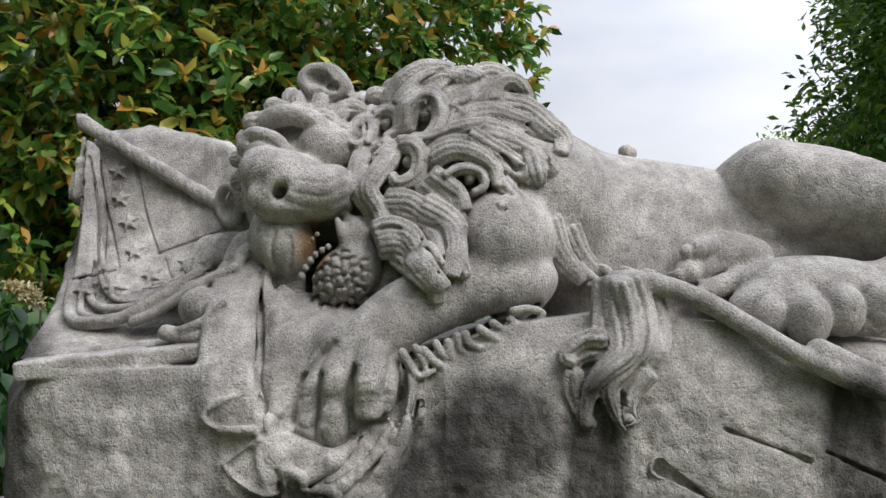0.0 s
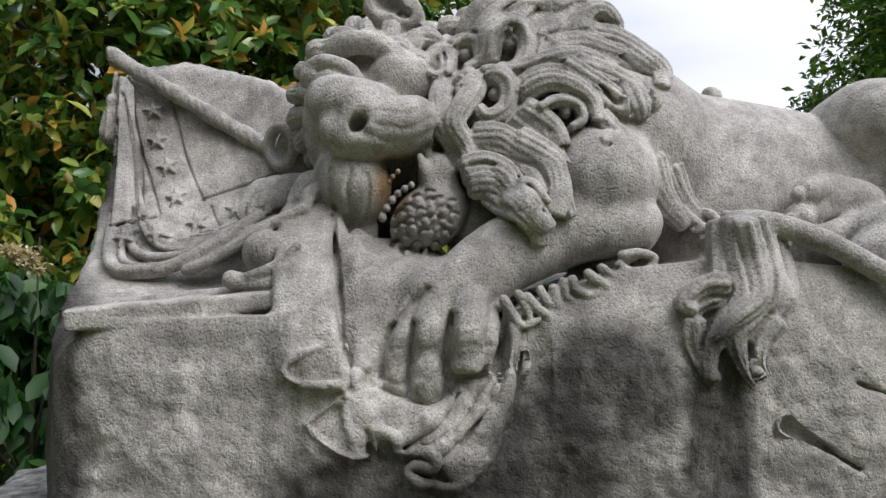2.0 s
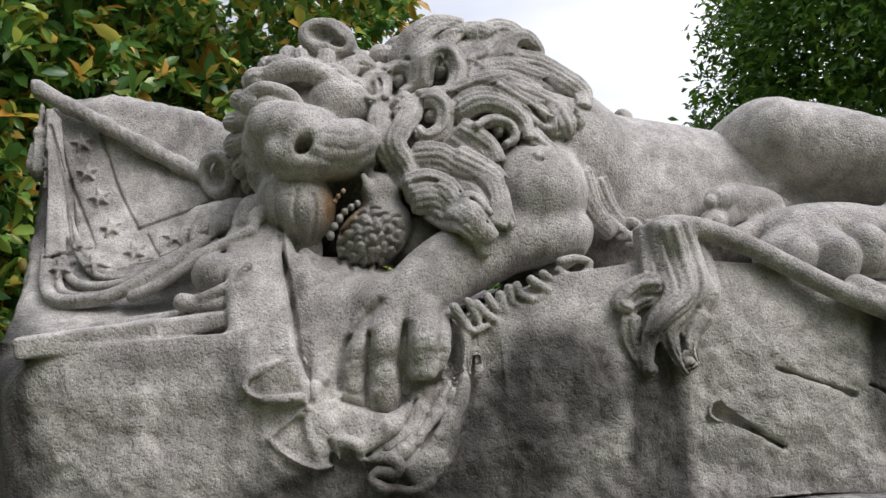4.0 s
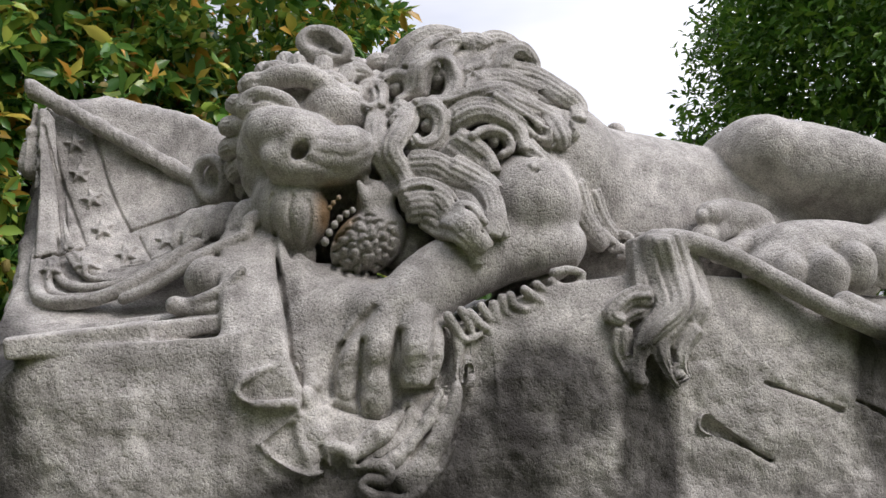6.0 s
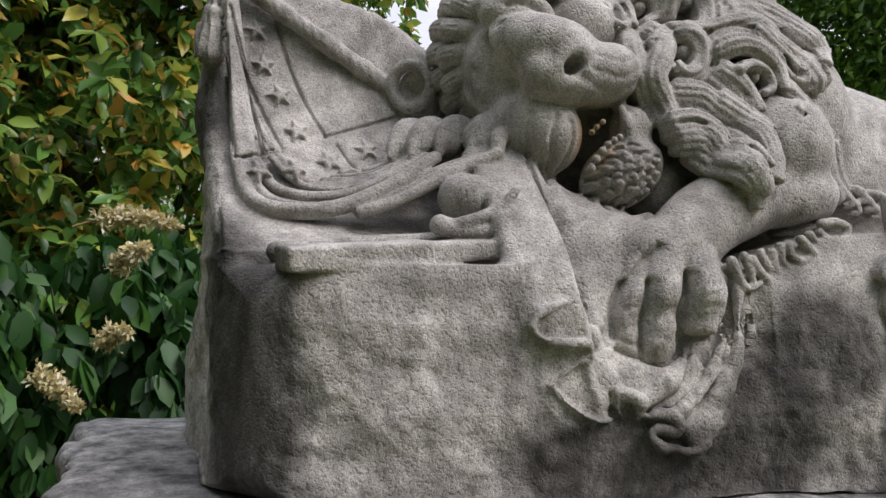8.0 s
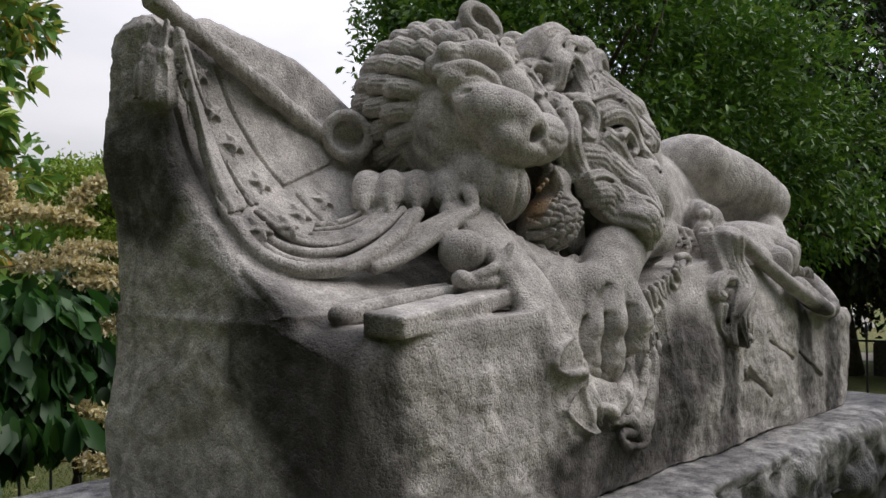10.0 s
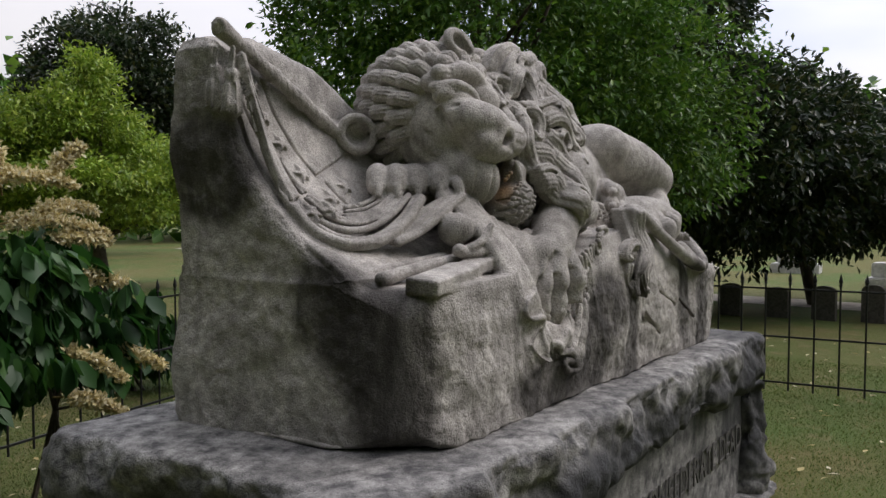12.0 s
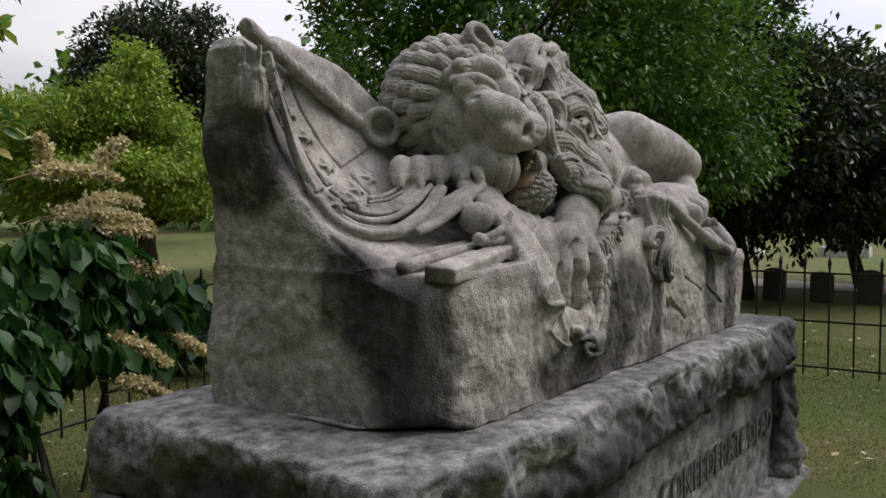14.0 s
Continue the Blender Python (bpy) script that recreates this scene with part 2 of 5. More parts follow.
class Clay:
    """A body of stone on a grid of signed distances: forms are added, cut and scored, then the surface is taken off as a mesh."""

    def __init__(self, lo, hi, step):
        self.lo, self.step = np.array(lo), step
        self.n = np.ceil((np.array(hi) - self.lo) / step).astype(int) + 1
        self.d = np.full(self.n, 1.0, np.float32)

    def window(self, lo, hi):
        a = np.clip(np.floor((np.array(lo) - self.lo) / self.step).astype(int), 0, self.n - 1)
        b = np.clip(np.ceil((np.array(hi) - self.lo) / self.step).astype(int) + 1, a + 1, self.n)
        ax = [(self.lo[i] + self.step * np.arange(a[i], b[i])).astype(np.float32) for i in range(3)]
        return tuple(slice(*s) for s in zip(a, b)), ax[0][:, None, None], ax[1][None, :, None], ax[2][None, None, :]

    def join(self, win, d, k):
        a = self.d[win]
        h = np.maximum(k - np.abs(a - d), 0) / k
        self.d[win] = np.minimum(a, d) - h * h * k / 4

    def take(self, win, d, k):
        a = self.d[win]
        h = np.maximum(k - np.abs(a + d), 0) / k
        self.d[win] = np.maximum(a, -d) + h * h * k / 4

    def blob_field(self, c, r, turn, pad):
        m = Euler([radians(a) for a in turn]).to_matrix()
        big = max(r) + pad
        win, x, y, z = self.window(np.array(c) - big, np.array(c) + big)
        x, y, z = x - c[0], y - c[1], z - c[2]
        q = [m[0][i] * x + m[1][i] * y + m[2][i] * z for i in range(3)]
        a = np.sqrt(sum((q[i] / r[i]) ** 2 for i in range(3)))
        b = np.sqrt(sum((q[i] / r[i] ** 2) ** 2 for i in range(3))) + 1e-6
        return win, a * (a - 1) / b

    def blob(self, c, r, turn=(0, 0, 0), k=0.03):
        win, d = self.blob_field(c, r, turn, k + 0.02)
        self.join(win, d, k)

    def dent(self, c, r, turn=(0, 0, 0), k=0.015):
        win, d = self.blob_field(c, r, turn, k + 0.02)
        self.take(win, d, k)

    def slab(self, c, half, turn=(0, 0, 0), edge=0.02, k=0.015, cut=False):
        m = Euler([radians(a) for a in turn]).to_matrix()
        big = math.sqrt(sum(h * h for h in half)) + k + 0.02
        win, x, y, z = self.window(np.array(c) - big, np.array(c) + big)
        x, y, z = x - c[0], y - c[1], z - c[2]
        q = [np.abs(m[0][i] * x + m[1][i] * y + m[2][i] * z) - half[i] + edge for i in range(3)]
        d = np.sqrt(sum(np.maximum(v, 0) ** 2 for v in q)) + np.minimum(np.maximum(np.maximum(q[0], q[1]), q[2]), 0) - edge
        (self.take if cut else self.join)(win, d, k)

    def line_field(self, pts, radii, pad):
        pts = np.array(pts)
        big = max(radii) + pad
        win, x, y, z = self.window(pts.min(0) - big, pts.max(0) + big)
        best = None
        for a, b, ra, rb in zip(pts, pts[1:], radii, radii[1:]):
            v = b - a
            px, py, pz = x - a[0], y - a[1], z - a[2]
            h = np.clip((px * v[0] + py * v[1] + pz * v[2]) / max(v @ v, 1e-9), 0, 1)
            d = np.sqrt((px - h * v[0]) ** 2 + (py - h * v[1]) ** 2 + (pz - h * v[2]) ** 2) - (ra + h * (rb - ra))
            best = d if best is None else np.minimum(best, d)
        return win, best

    def tube(self, pts, r, tip=1.0, k=0.012, cut=False):
        """A round bar along a smooth curve; tip: the radius at its end, as a share."""
        p = curve(pts)
        radii = r * (1 + (tip - 1) * np.linspace(0, 1, len(p)) ** 2)
        win, d = self.line_field(p, radii, k + 0.01)
        (self.take if cut else self.join)(win, d, k)

    def score(self, pts, r, depth):
        """A soft groove along a curve, or a ridge where depth is negative."""
        win, d = self.line_field(curve(pts), [0.0] * len(curve(pts)), 3 * r)
        self.d[win] += (depth * np.exp(-(d / r) ** 2)).astype(np.float32)

    def lock(self, pts, r, width=0.0, tip=0.5):
        """A combed lock of hair: fine ridges side by side over a rounded core, drawing together at the tip."""
        p = curve(pts)
        t = np.gradient(p, axis=0)
        side = np.cross(t, (0, 1, 0.0))
        side /= np.linalg.norm(side, axis=1)[:, None] + 1e-9
        narrow = 1 + (tip - 1) * np.linspace(0, 1, len(p)) ** 1.5
        half = width / 2 + 0.6 * r
        for deep in (0.4, 1.3, 2.3):
            for s in (-0.6, 0.0, 0.6):
                win, d = self.line_field(p + side * (half * s * narrow)[:, None] + (0, deep * r, 0), 0.9 * r * narrow, 0.025)
                self.join(win, d, 0.008)
        n = max(3, int(round(2 * half / 0.020)) + 1)
        for s in (-1, 1):
            self.score(p[::3] + side[::3] * (s * (half + 0.012) * narrow[::3])[:, None] - (0, 0.004, 0), 0.007, 0.02)
        for s in np.linspace(-1, 1, n):
            q = p + side * (half * s * narrow)[:, None] + np.array((0, -1, 0)) * (0.75 * r * (1 - s * s) * narrow - 0.2 * r)[:, None]
            win, d = self.line_field(q, 0.0105 * (0.55 + 0.45 * narrow), 0.015)
            self.join(win, d, 0.002)

    def trace(self, pts, r, depth, lo, hi):
        """A line cut into the face between lo and hi, drawn as seen along y."""
        p = curve(pts)
        win, x, y, z = self.window((p[:, 0].min() - 3 * r, lo, p[:, 1].min() - 3 * r), (p[:, 0].max() + 3 * r, hi, p[:, 1].max() + 3 * r))
        best = 9.0
        for a, b in zip(p, p[1:]):
            v = b - a
            h = np.clip(((x - a[0]) * v[0] + (z - a[1]) * v[1]) / max(v @ v, 1e-9), 0, 1)
            best = np.minimum(best, np.hypot(x - a[0] - h * v[0], z - a[1] - h * v[1]))
        self.d[win] += (depth * np.exp(-(best / r) ** 2)).astype(np.float32)

    def sheet(self, pts, r, width, n=6, tip=1.0, k=0.03):
        """A smooth strip of cloth along a curve."""
        p = curve(pts)
        side = np.cross(np.gradient(p, axis=0), (0, 1, 0.0))
        side /= np.linalg.norm(side, axis=1)[:, None] + 1e-9
        narrow = (1 + (tip - 1) * np.linspace(0, 1, len(p)))[:, None]
        for s in np.linspace(-0.5, 0.5, n):
            win, d = self.line_field(p + side * width * s * narrow, [r] * len(p), k + 0.015)
            self.join(win, d, k)

    def ring(self, c, u, v, r, k=0.01):
        """A closed ring round c, its half-axes u and v."""
        c, u, v = np.array(c), np.array(u), np.array(v)
        q = [c + math.cos(a) * u + math.sin(a) * v for a in np.linspace(0, 2 * math.pi, 17)]
        win, d = self.line_field(q, [r] * 17, k + 0.01)
        self.join(win, d, k)

    def stamp(self, polygon, centre, size, turn, lo, hi, height):
        """Raises the outline of a polygon, seen along y, from the surface between lo and hi."""
        big = size * 1.2
        win, x, y, z = self.window((centre[0] - big, lo, centre[1] - big), (centre[0] + big, hi, centre[1] + big))
        c, s = math.cos(turn), math.sin(turn)
        u, v = ((x - centre[0]) * c + (z - centre[1]) * s) / size, ((z - centre[1]) * c - (x - centre[0]) * s) / size
        inside, edge = np.zeros(np.broadcast(u, v).shape, bool), 9.0
        for (ax, ay), (bx, by) in zip(polygon, polygon[1:] + polygon[:1]):
            inside ^= ((ay > v) != (by > v)) & (u < (bx - ax) * (v - ay) / (by - ay + 1e-9) + ax)
            h = np.clip(((u - ax) * (bx - ax) + (v - ay) * (by - ay)) / ((bx - ax) ** 2 + (by - ay) ** 2), 0, 1)
            edge = np.minimum(edge, np.hypot(u - ax - h * (bx - ax), v - ay - h * (by - ay)))
        d = np.where(inside, edge, -edge) * size
        self.d[win] -= (height * np.clip(0.5 + d / 0.008, 0, 1)).astype(np.float32)

    def surface(self):
        """Surface nets: one vertex in each cell that the surface crosses."""
        s = self.d < 0
        n = np.array(self.d.shape) - 1
        count = np.zeros(n, np.int8)
        for dx in (0, 1):
            for dy in (0, 1):
                for dz in (0, 1):
                    count += s[dx:n[0] + dx, dy:n[1] + dy, dz:n[2] + dz]
        flat = np.flatnonzero((count > 0) & (count < 8))
        cell = np.stack(np.unravel_index(flat, n), 1)
        corner = [(a, b, c) for a in (0, 1) for b in (0, 1) for c in (0, 1)]
        val = np.stack([self.d[cell[:, 0] + a, cell[:, 1] + b, cell[:, 2] + c] for a, b, c in corner], 1)
        place, hits = np.zeros((len(cell), 3)), np.zeros(len(cell))
        for i, p in enumerate(corner):
            for j, q in enumerate(corner):
                if i < j and sum(abs(u - v) for u, v in zip(p, q)) == 1:
                    cross = (val[:, i] < 0) != (val[:, j] < 0)
                    t = np.where(cross, val[:, i] / np.where(cross, val[:, i] - val[:, j], 1), 0)
                    place += np.where(cross[:, None], np.array(p) + t[:, None] * (np.array(q) - np.array(p)), 0)
                    hits += cross
        verts = self.lo + self.step * (cell + place / hits[:, None])
        quads = []
        for axis in range(3):
            one = np.eye(3, dtype=int)[axis]
            low = tuple(slice(0 if k == axis else 1, n[k]) for k in range(3))
            high = tuple(slice(1, n[k] + 1) if k == axis else slice(1, n[k]) for k in range(3))
            a, b = s[low], s[high]
            e = np.argwhere(a != b) + np.array([0 if k == axis else 1 for k in range(3)])
            u, v = np.eye(3, dtype=int)[(axis + 1) % 3], np.eye(3, dtype=int)[(axis + 2) % 3]
            ring = [np.searchsorted(flat, np.ravel_multi_index((e - o).T, n)) for o in (u + v, v, 0 * u, u)]
            q = np.stack(ring, 1)
            inner = s[tuple(e.T)]
            quads.append(np.where(inner[:, None], q, q[:, ::-1]))
        return verts, np.concatenate(quads)


def curve(pts, steps=4):
    """A smooth curve through the points."""
    p = np.array(pts, float)
    if len(p) == 2:
        return p
    p = np.vstack([2 * p[0] - p[1], p, 2 * p[-1] - p[-2]])
    out = []
    for i in range(1, len(p) - 2):
        for t in np.arange(steps) / steps:
            a, b, c, d = p[i - 1:i + 3]
            out.append(0.5 * (2 * b + (c - a) * t + (2 * a - 5 * b + 4 * c - d) * t ** 2 + (3 * b - a - 3 * c + d) * t ** 3))
    return np.array(out + [p[-2]])


def rough(verts, quads, size, scale, octaves=3, where=None):
    """Pushes the vertices along their normals, unevenly, by about size."""
    a, b, c, d = (verts[quads[:, i]] for i in range(4))
    fn = np.cross(c - a, d - b)
    vn = np.zeros_like(verts)
    for i in range(4):
        np.add.at(vn, quads[:, i], fn)
    vn /= np.linalg.norm(vn, axis=1)[:, None] + 1e-12
    amount = size * lumps(verts, scale, octaves)
    if where is not None:
        amount = amount * where(verts, vn)
    return verts + vn * amount[:, None]


# ---- the monument ----
def star(n=5, inner=0.42):
    return [((1 if i % 2 == 0 else inner) * math.sin(math.pi * i / n), (1 if i % 2 == 0 else inner) * math.cos(math.pi * i / n)) for i in range(2 * n)]


def lion_statue():
    """A dying lion on a flag, broken arms and a shield, carved from one rough block of marble."""
    c = Clay((-1.5, 2.2, 0.85), (1.86, 3.62, 2.52), STEP)
    blob, dent, tube, lock, score, slab, sheet = c.blob, c.dent, c.tube, c.lock, c.score, c.slab, c.sheet

    # the rough block, its top falling and rising along its length
    win, x, y, z = c.window((-1.5, 2.2, 0.85), (1.86, 3.62, 2.52))
    top = np.interp(x, [-1.4, -0.66, -0.5, -0.1, 0.2, 0.5, 0.8, 1.0, 1.2, 1.72], [1.415, 1.44, 1.42, 1.45, 1.55, 1.58, 1.55, 1.48, 1.38, 1.33]).astype(np.float32)
    front = np.interp(z, [0.88, 1.1, 1.3, 1.42, 1.55, 1.7], [2.40, 2.375, 2.385, 2.41, 2.45, 2.52]).astype(np.float32)
    under = np.interp(x, [-0.66, -0.58, -0.1, 0.0], [0, 1, 1, 0]) * np.interp(z, [1.05, 1.25, 1.5], [0, 0.05, 0.07])
    front = front + under.astype(np.float32)
    hollow = np.interp(z, [0.9, 1.3, 1.65, 1.9, 2.3], [-1.37, -1.365, -1.35, -1.395, -1.37]).astype(np.float32)
    ends = np.maximum(hollow - x, x - 1.72)
    d = np.maximum(np.maximum(ends, np.maximum(front - y, y - 3.5)), np.maximum(0.9 * (z - top), 0.885 - z))
    corner = ((-1.30 - x) * 0.75 + (2.53 - y) * 0.66 - 0.015)
    k = 0.14
    h = np.maximum(k - np.abs(d - corner), 0) / k
    c.d[win] = np.maximum(d, corner) + h * h * k / 4

    # the upright slab behind the flag
    rise = np.interp(z, [1.1, 1.36, 1.45, 1.50, 1.55, 1.6, 1.7, 1.8, 1.9, 2.05, 2.3], [3.1, 2.70, 2.66, 2.72, 2.80, 2.88, 2.99, 3.07, 3.13, 3.19, 3.25]).astype(np.float32)
    crest = np.interp(x, [-1.42, -1.35, -1.16, -0.86, -0.75, -0.5], [2.22, 2.31, 2.335, 2.27, 2.20, 2.0]).astype(np.float32)
    slope, end = (rise - y) * 0.75, np.maximum(hollow - np.interp(z, [1.39, 1.43], [0, 0.0125]).astype(np.float32) - x, 0.9 * (z - crest))
    h = np.maximum(0.07 - np.abs(slope - end), 0) / 0.07
    d = np.maximum(np.maximum(slope, end) + h * h * 0.0175, np.maximum(y - 3.47, x + 0.3))
    c.join(win, d, 0.05)

    # cloth drawn under the jaw and over the edge of the block
    blob((-0.45, 2.72, 1.53), (0.24, 0.17, 0.12), k=0.05)
    blob((-0.376, 2.560, 1.420), (0.2, 0.09, 0.16), k=0.05)
    blob((-0.380, 2.470, 1.177), (0.17, 0.06, 0.10), k=0.03)
    sheet([(-0.650, 2.730, 1.732), (-0.642, 2.610, 1.639), (-0.637, 2.500, 1.521), (-0.619, 2.430, 1.398), (-0.610, 2.410, 1.325)], 0.022, width=0.125, n=6, k=0.03)
    tube([(-0.580, 2.710, 1.741), (-0.573, 2.575, 1.618), (-0.553, 2.470, 1.486), (-0.545, 2.410, 1.375)], 0.016, k=0.006)
    tube([(-0.711, 2.730, 1.728), (-0.707, 2.610, 1.640), (-0.701, 2.500, 1.522), (-0.689, 2.420, 1.386), (-0.676, 2.400, 1.329)], 0.012, k=0.008)
    sheet([(-0.604, 2.415, 1.336), (-0.589, 2.405, 1.252)], 0.018, width=0.14, n=6, k=0.03)
    sheet([(-0.570, 2.415, 1.251), (-0.548, 2.395, 1.165), (-0.508, 2.385, 1.099)], 0.018, width=0.15, n=6, k=0.03)
    tube([(-0.543, 2.400, 1.372), (-0.597, 2.388, 1.351), (-0.655, 2.375, 1.328), (-0.671, 2.370, 1.301), (-0.649, 2.370, 1.272), (-0.593, 2.370, 1.262), (-0.536, 2.372, 1.262), (-0.519, 2.375, 1.241), (-0.551, 2.378, 1.216), (-0.616, 2.372, 1.168)], 0.011, k=0.004)
    tube([(-0.616, 2.375, 1.164), (-0.582, 2.365, 1.128), (-0.534, 2.360, 1.097), (-0.485, 2.360, 1.083), (-0.452, 2.370, 1.098)], 0.011, k=0.006)
    tube([(-0.526, 2.385, 1.229), (-0.521, 2.375, 1.172), (-0.484, 2.365, 1.093)], 0.012, k=0.014)
    tube([(-0.569, 2.670, 1.710), (-0.528, 2.600, 1.587), (-0.455, 2.550, 1.486), (-0.416, 2.520, 1.424)], 0.022, k=0.02)
    tube([(-0.505, 2.660, 1.658), (-0.429, 2.620, 1.586), (-0.350, 2.600, 1.550), (-0.249, 2.600, 1.580)], 0.018, k=0.025)
    tube([(-0.509, 2.620, 1.637), (-0.491, 2.530, 1.502), (-0.488, 2.470, 1.378), (-0.482, 2.440, 1.304)], 0.018, k=0.02)
    tube([(-0.473, 2.385, 1.154), (-0.410, 2.370, 1.138), (-0.389, 2.370, 1.112)], 0.013, k=0.008)
    tube([(-0.452, 2.420, 1.230), (-0.465, 2.390, 1.153), (-0.451, 2.375, 1.090)], 0.014, k=0.01)
    tube([(-0.240, 2.420, 1.245), (-0.293, 2.395, 1.186), (-0.388, 2.375, 1.122)], 0.019, k=0.008)
    sheet([(-0.203, 2.410, 1.187), (-0.289, 2.390, 1.121), (-0.343, 2.385, 1.096)], 0.015, width=0.08, n=4, k=0.02)
    sheet([(-0.087, 2.440, 1.447), (-0.104, 2.400, 1.303), (-0.141, 2.385, 1.186), (-0.200, 2.375, 1.088), (-0.257, 2.370, 1.042)], 0.017, width=0.05, n=3, k=0.02)
    tube([(-0.129, 2.430, 1.425), (-0.145, 2.400, 1.304), (-0.186, 2.385, 1.203), (-0.252, 2.375, 1.128), (-0.305, 2.370, 1.095)], 0.016, k=0.006)
    tube([(-0.396, 2.370, 1.101), (-0.325, 2.360, 1.098), (-0.297, 2.355, 1.083), (-0.305, 2.355, 1.058), (-0.348, 2.360, 1.068), (-0.374, 2.355, 1.052), (-0.335, 2.355, 1.024), (-0.255, 2.355, 1.011), (-0.212, 2.360, 1.030)], 0.011, k=0.005)
    # trunk, neck and haunch
    tube([(-0.1, 3.05, 1.93), (0.5, 3.04, 1.85), (1.0, 3.09, 1.79), (1.5, 3.12, 1.72)], 0.31, 0.9, k=0.08)
    blob((0.33, 2.92, 1.95), (0.26, 0.3, 0.27), k=0.08)
    blob((0.62, 2.98, 1.75), (0.3, 0.27, 0.2), k=0.06)
    blob((0.75, 3.0, 1.62), (0.5, 0.33, 0.14), k=0.05)
    blob((0.69, 3.1, 2.165), (0.035, 0.03, 0.028), (0, 20, 0), k=0.01)
    blob((1.28, 2.97, 1.99), (0.32, 0.24, 0.165), (0, 9, 0), k=0.008)
    blob((1.13, 2.90, 2.02), (0.155, 0.2, 0.145), (0, 0, 0), k=0.012)
    tube([(1.18, 2.90, 1.985), (1.38, 2.80, 1.94), (1.58, 2.71, 1.87)], 0.165, 0.62, k=0.03)
    blob((1.58, 2.73, 1.83), (0.10, 0.12, 0.10), k=0.03)
    blob((1.5, 2.95, 1.80), (0.25, 0.25, 0.12), (0, 12, 0), k=0.05)
    tube([(1.62, 2.78, 1.80), (1.50, 2.68, 1.70), (1.36, 2.62, 1.64)], 0.085, k=0.03)
    score([(1.15, 2.70, 1.97), (1.32, 2.62, 1.95), (1.5, 2.57, 1.90)], 0.03, 0.008)
    dent((1.15, 2.70, 1.80), (0.22, 0.12, 0.045), (0, 8, 0), k=0.02)
    score([(0.93, 2.85, 2.1), (0.915, 2.78, 1.98), (0.96, 2.74, 1.85)], 0.02, 0.03)
    # hind feet
    blob((1.20, 2.64, 1.64), (0.29, 0.16, 0.105), (0, 6, 0), k=0.03)
    blob((1.0, 2.58, 1.60), (0.14, 0.11, 0.085), (0, -20, 0), k=0.03)
    for tx, ty, tz, r in ((0.96, 2.49, 1.55, 0.045), (1.06, 2.46, 1.545, 0.062), (1.17, 2.47, 1.57, 0.058), (1.28, 2.50, 1.59, 0.055)):
        blob((tx, ty, tz), (r, r, r * 1.2), k=0.02)
        tube([(tx, ty - 0.01, tz + 0.03), (tx + 0.01, ty + 0.10, tz + 0.075)], r * 0.8, k=0.02)
    for a, b, e in (((0.80, 2.66, 1.775), (0.90, 2.74, 1.80), 0.042), ((0.77, 2.65, 1.70), (0.88, 2.72, 1.73), 0.042), ((0.82, 2.62, 1.64), (0.93, 2.66, 1.68), 0.035)):
        tube([a, b], e, k=0.015)
        tube([(a[0] - 0.035, a[1] - 0.02, a[2] - 0.01), a], 0.022, k=0.006)
    blob((0.95, 2.76, 1.755), (0.13, 0.1, 0.075), k=0.03)

    # head: skull, muzzle, brows, lips and jaw
    blob((-0.42, 3.02, 2.09), (0.29, 0.25, 0.265), k=0.05)
    blob((-0.02, 3.03, 2.11), (0.32, 0.27, 0.255), k=0.06)
    blob((0.17, 2.955, 2.05), (0.225, 0.27, 0.255), k=0.06)
    blob((-0.06, 2.88, 1.88), (0.22, 0.23, 0.24), k=0.06)
    blob((-0.16, 2.73, 1.67), (0.09, 0.1, 0.11), k=0.03)
    blob((0.02, 2.81, 1.83), (0.19, 0.19, 0.2), k=0.06)
    blob((-0.5, 2.86, 2.0), (0.19, 0.15, 0.17), (0, 20, 0), k=0.05)
    blob((-0.505, 2.720, 2.017), (0.15, 0.165, 0.10), (0, 12, 0), k=0.03)
    blob((-0.557, 2.760, 2.051), (0.11, 0.14, 0.075), (0, 14, 0), k=0.03)
    blob((-0.375, 2.775, 2.129), (0.105, 0.095, 0.088), (0, 10, 0), k=0.02)
    blob((-0.412, 2.670, 1.960), (0.128, 0.125, 0.09), (0, -4, 0), k=0.02)
    blob((-0.341, 2.665, 1.973), (0.075, 0.105, 0.082), k=0.03)
    blob((-0.479, 2.650, 1.915), (0.09, 0.10, 0.05), (0, -6, 0), k=0.02)
    blob((-0.549, 2.635, 1.945), (0.066, 0.075, 0.066), (0, 20, 0), k=0.02)
    blob((-0.508, 2.650, 1.908), (0.065, 0.08, 0.045), (0, 10, 0), k=0.012)
    # brows, lids and the furrow of the closed eye
    tube([(-0.643, 2.830, 2.187), (-0.608, 2.790, 2.216), (-0.553, 2.760, 2.233), (-0.484, 2.745, 2.237), (-0.418, 2.745, 2.215), (-0.380, 2.750, 2.183)], 0.036, 0.9, k=0.02)
    dent((-0.495, 2.670, 2.132), (0.064, 0.065, 0.027), (0, 22, 0), k=0.014)
    tube([(-0.670, 2.790, 2.161), (-0.610, 2.725, 2.173), (-0.537, 2.700, 2.146), (-0.504, 2.700, 2.106)], 0.022, k=0.012)
    tube([(-0.663, 2.780, 2.126), (-0.594, 2.715, 2.135), (-0.520, 2.695, 2.094)], 0.019, k=0.010)
    blob((-0.590, 2.760, 2.125), (0.09, 0.05, 0.04), (0, 10, 0), k=0.02)
    score([(-0.673, 2.730, 2.087), (-0.610, 2.680, 2.083), (-0.537, 2.655, 2.065), (-0.495, 2.655, 2.073)], 0.009, 0.02)
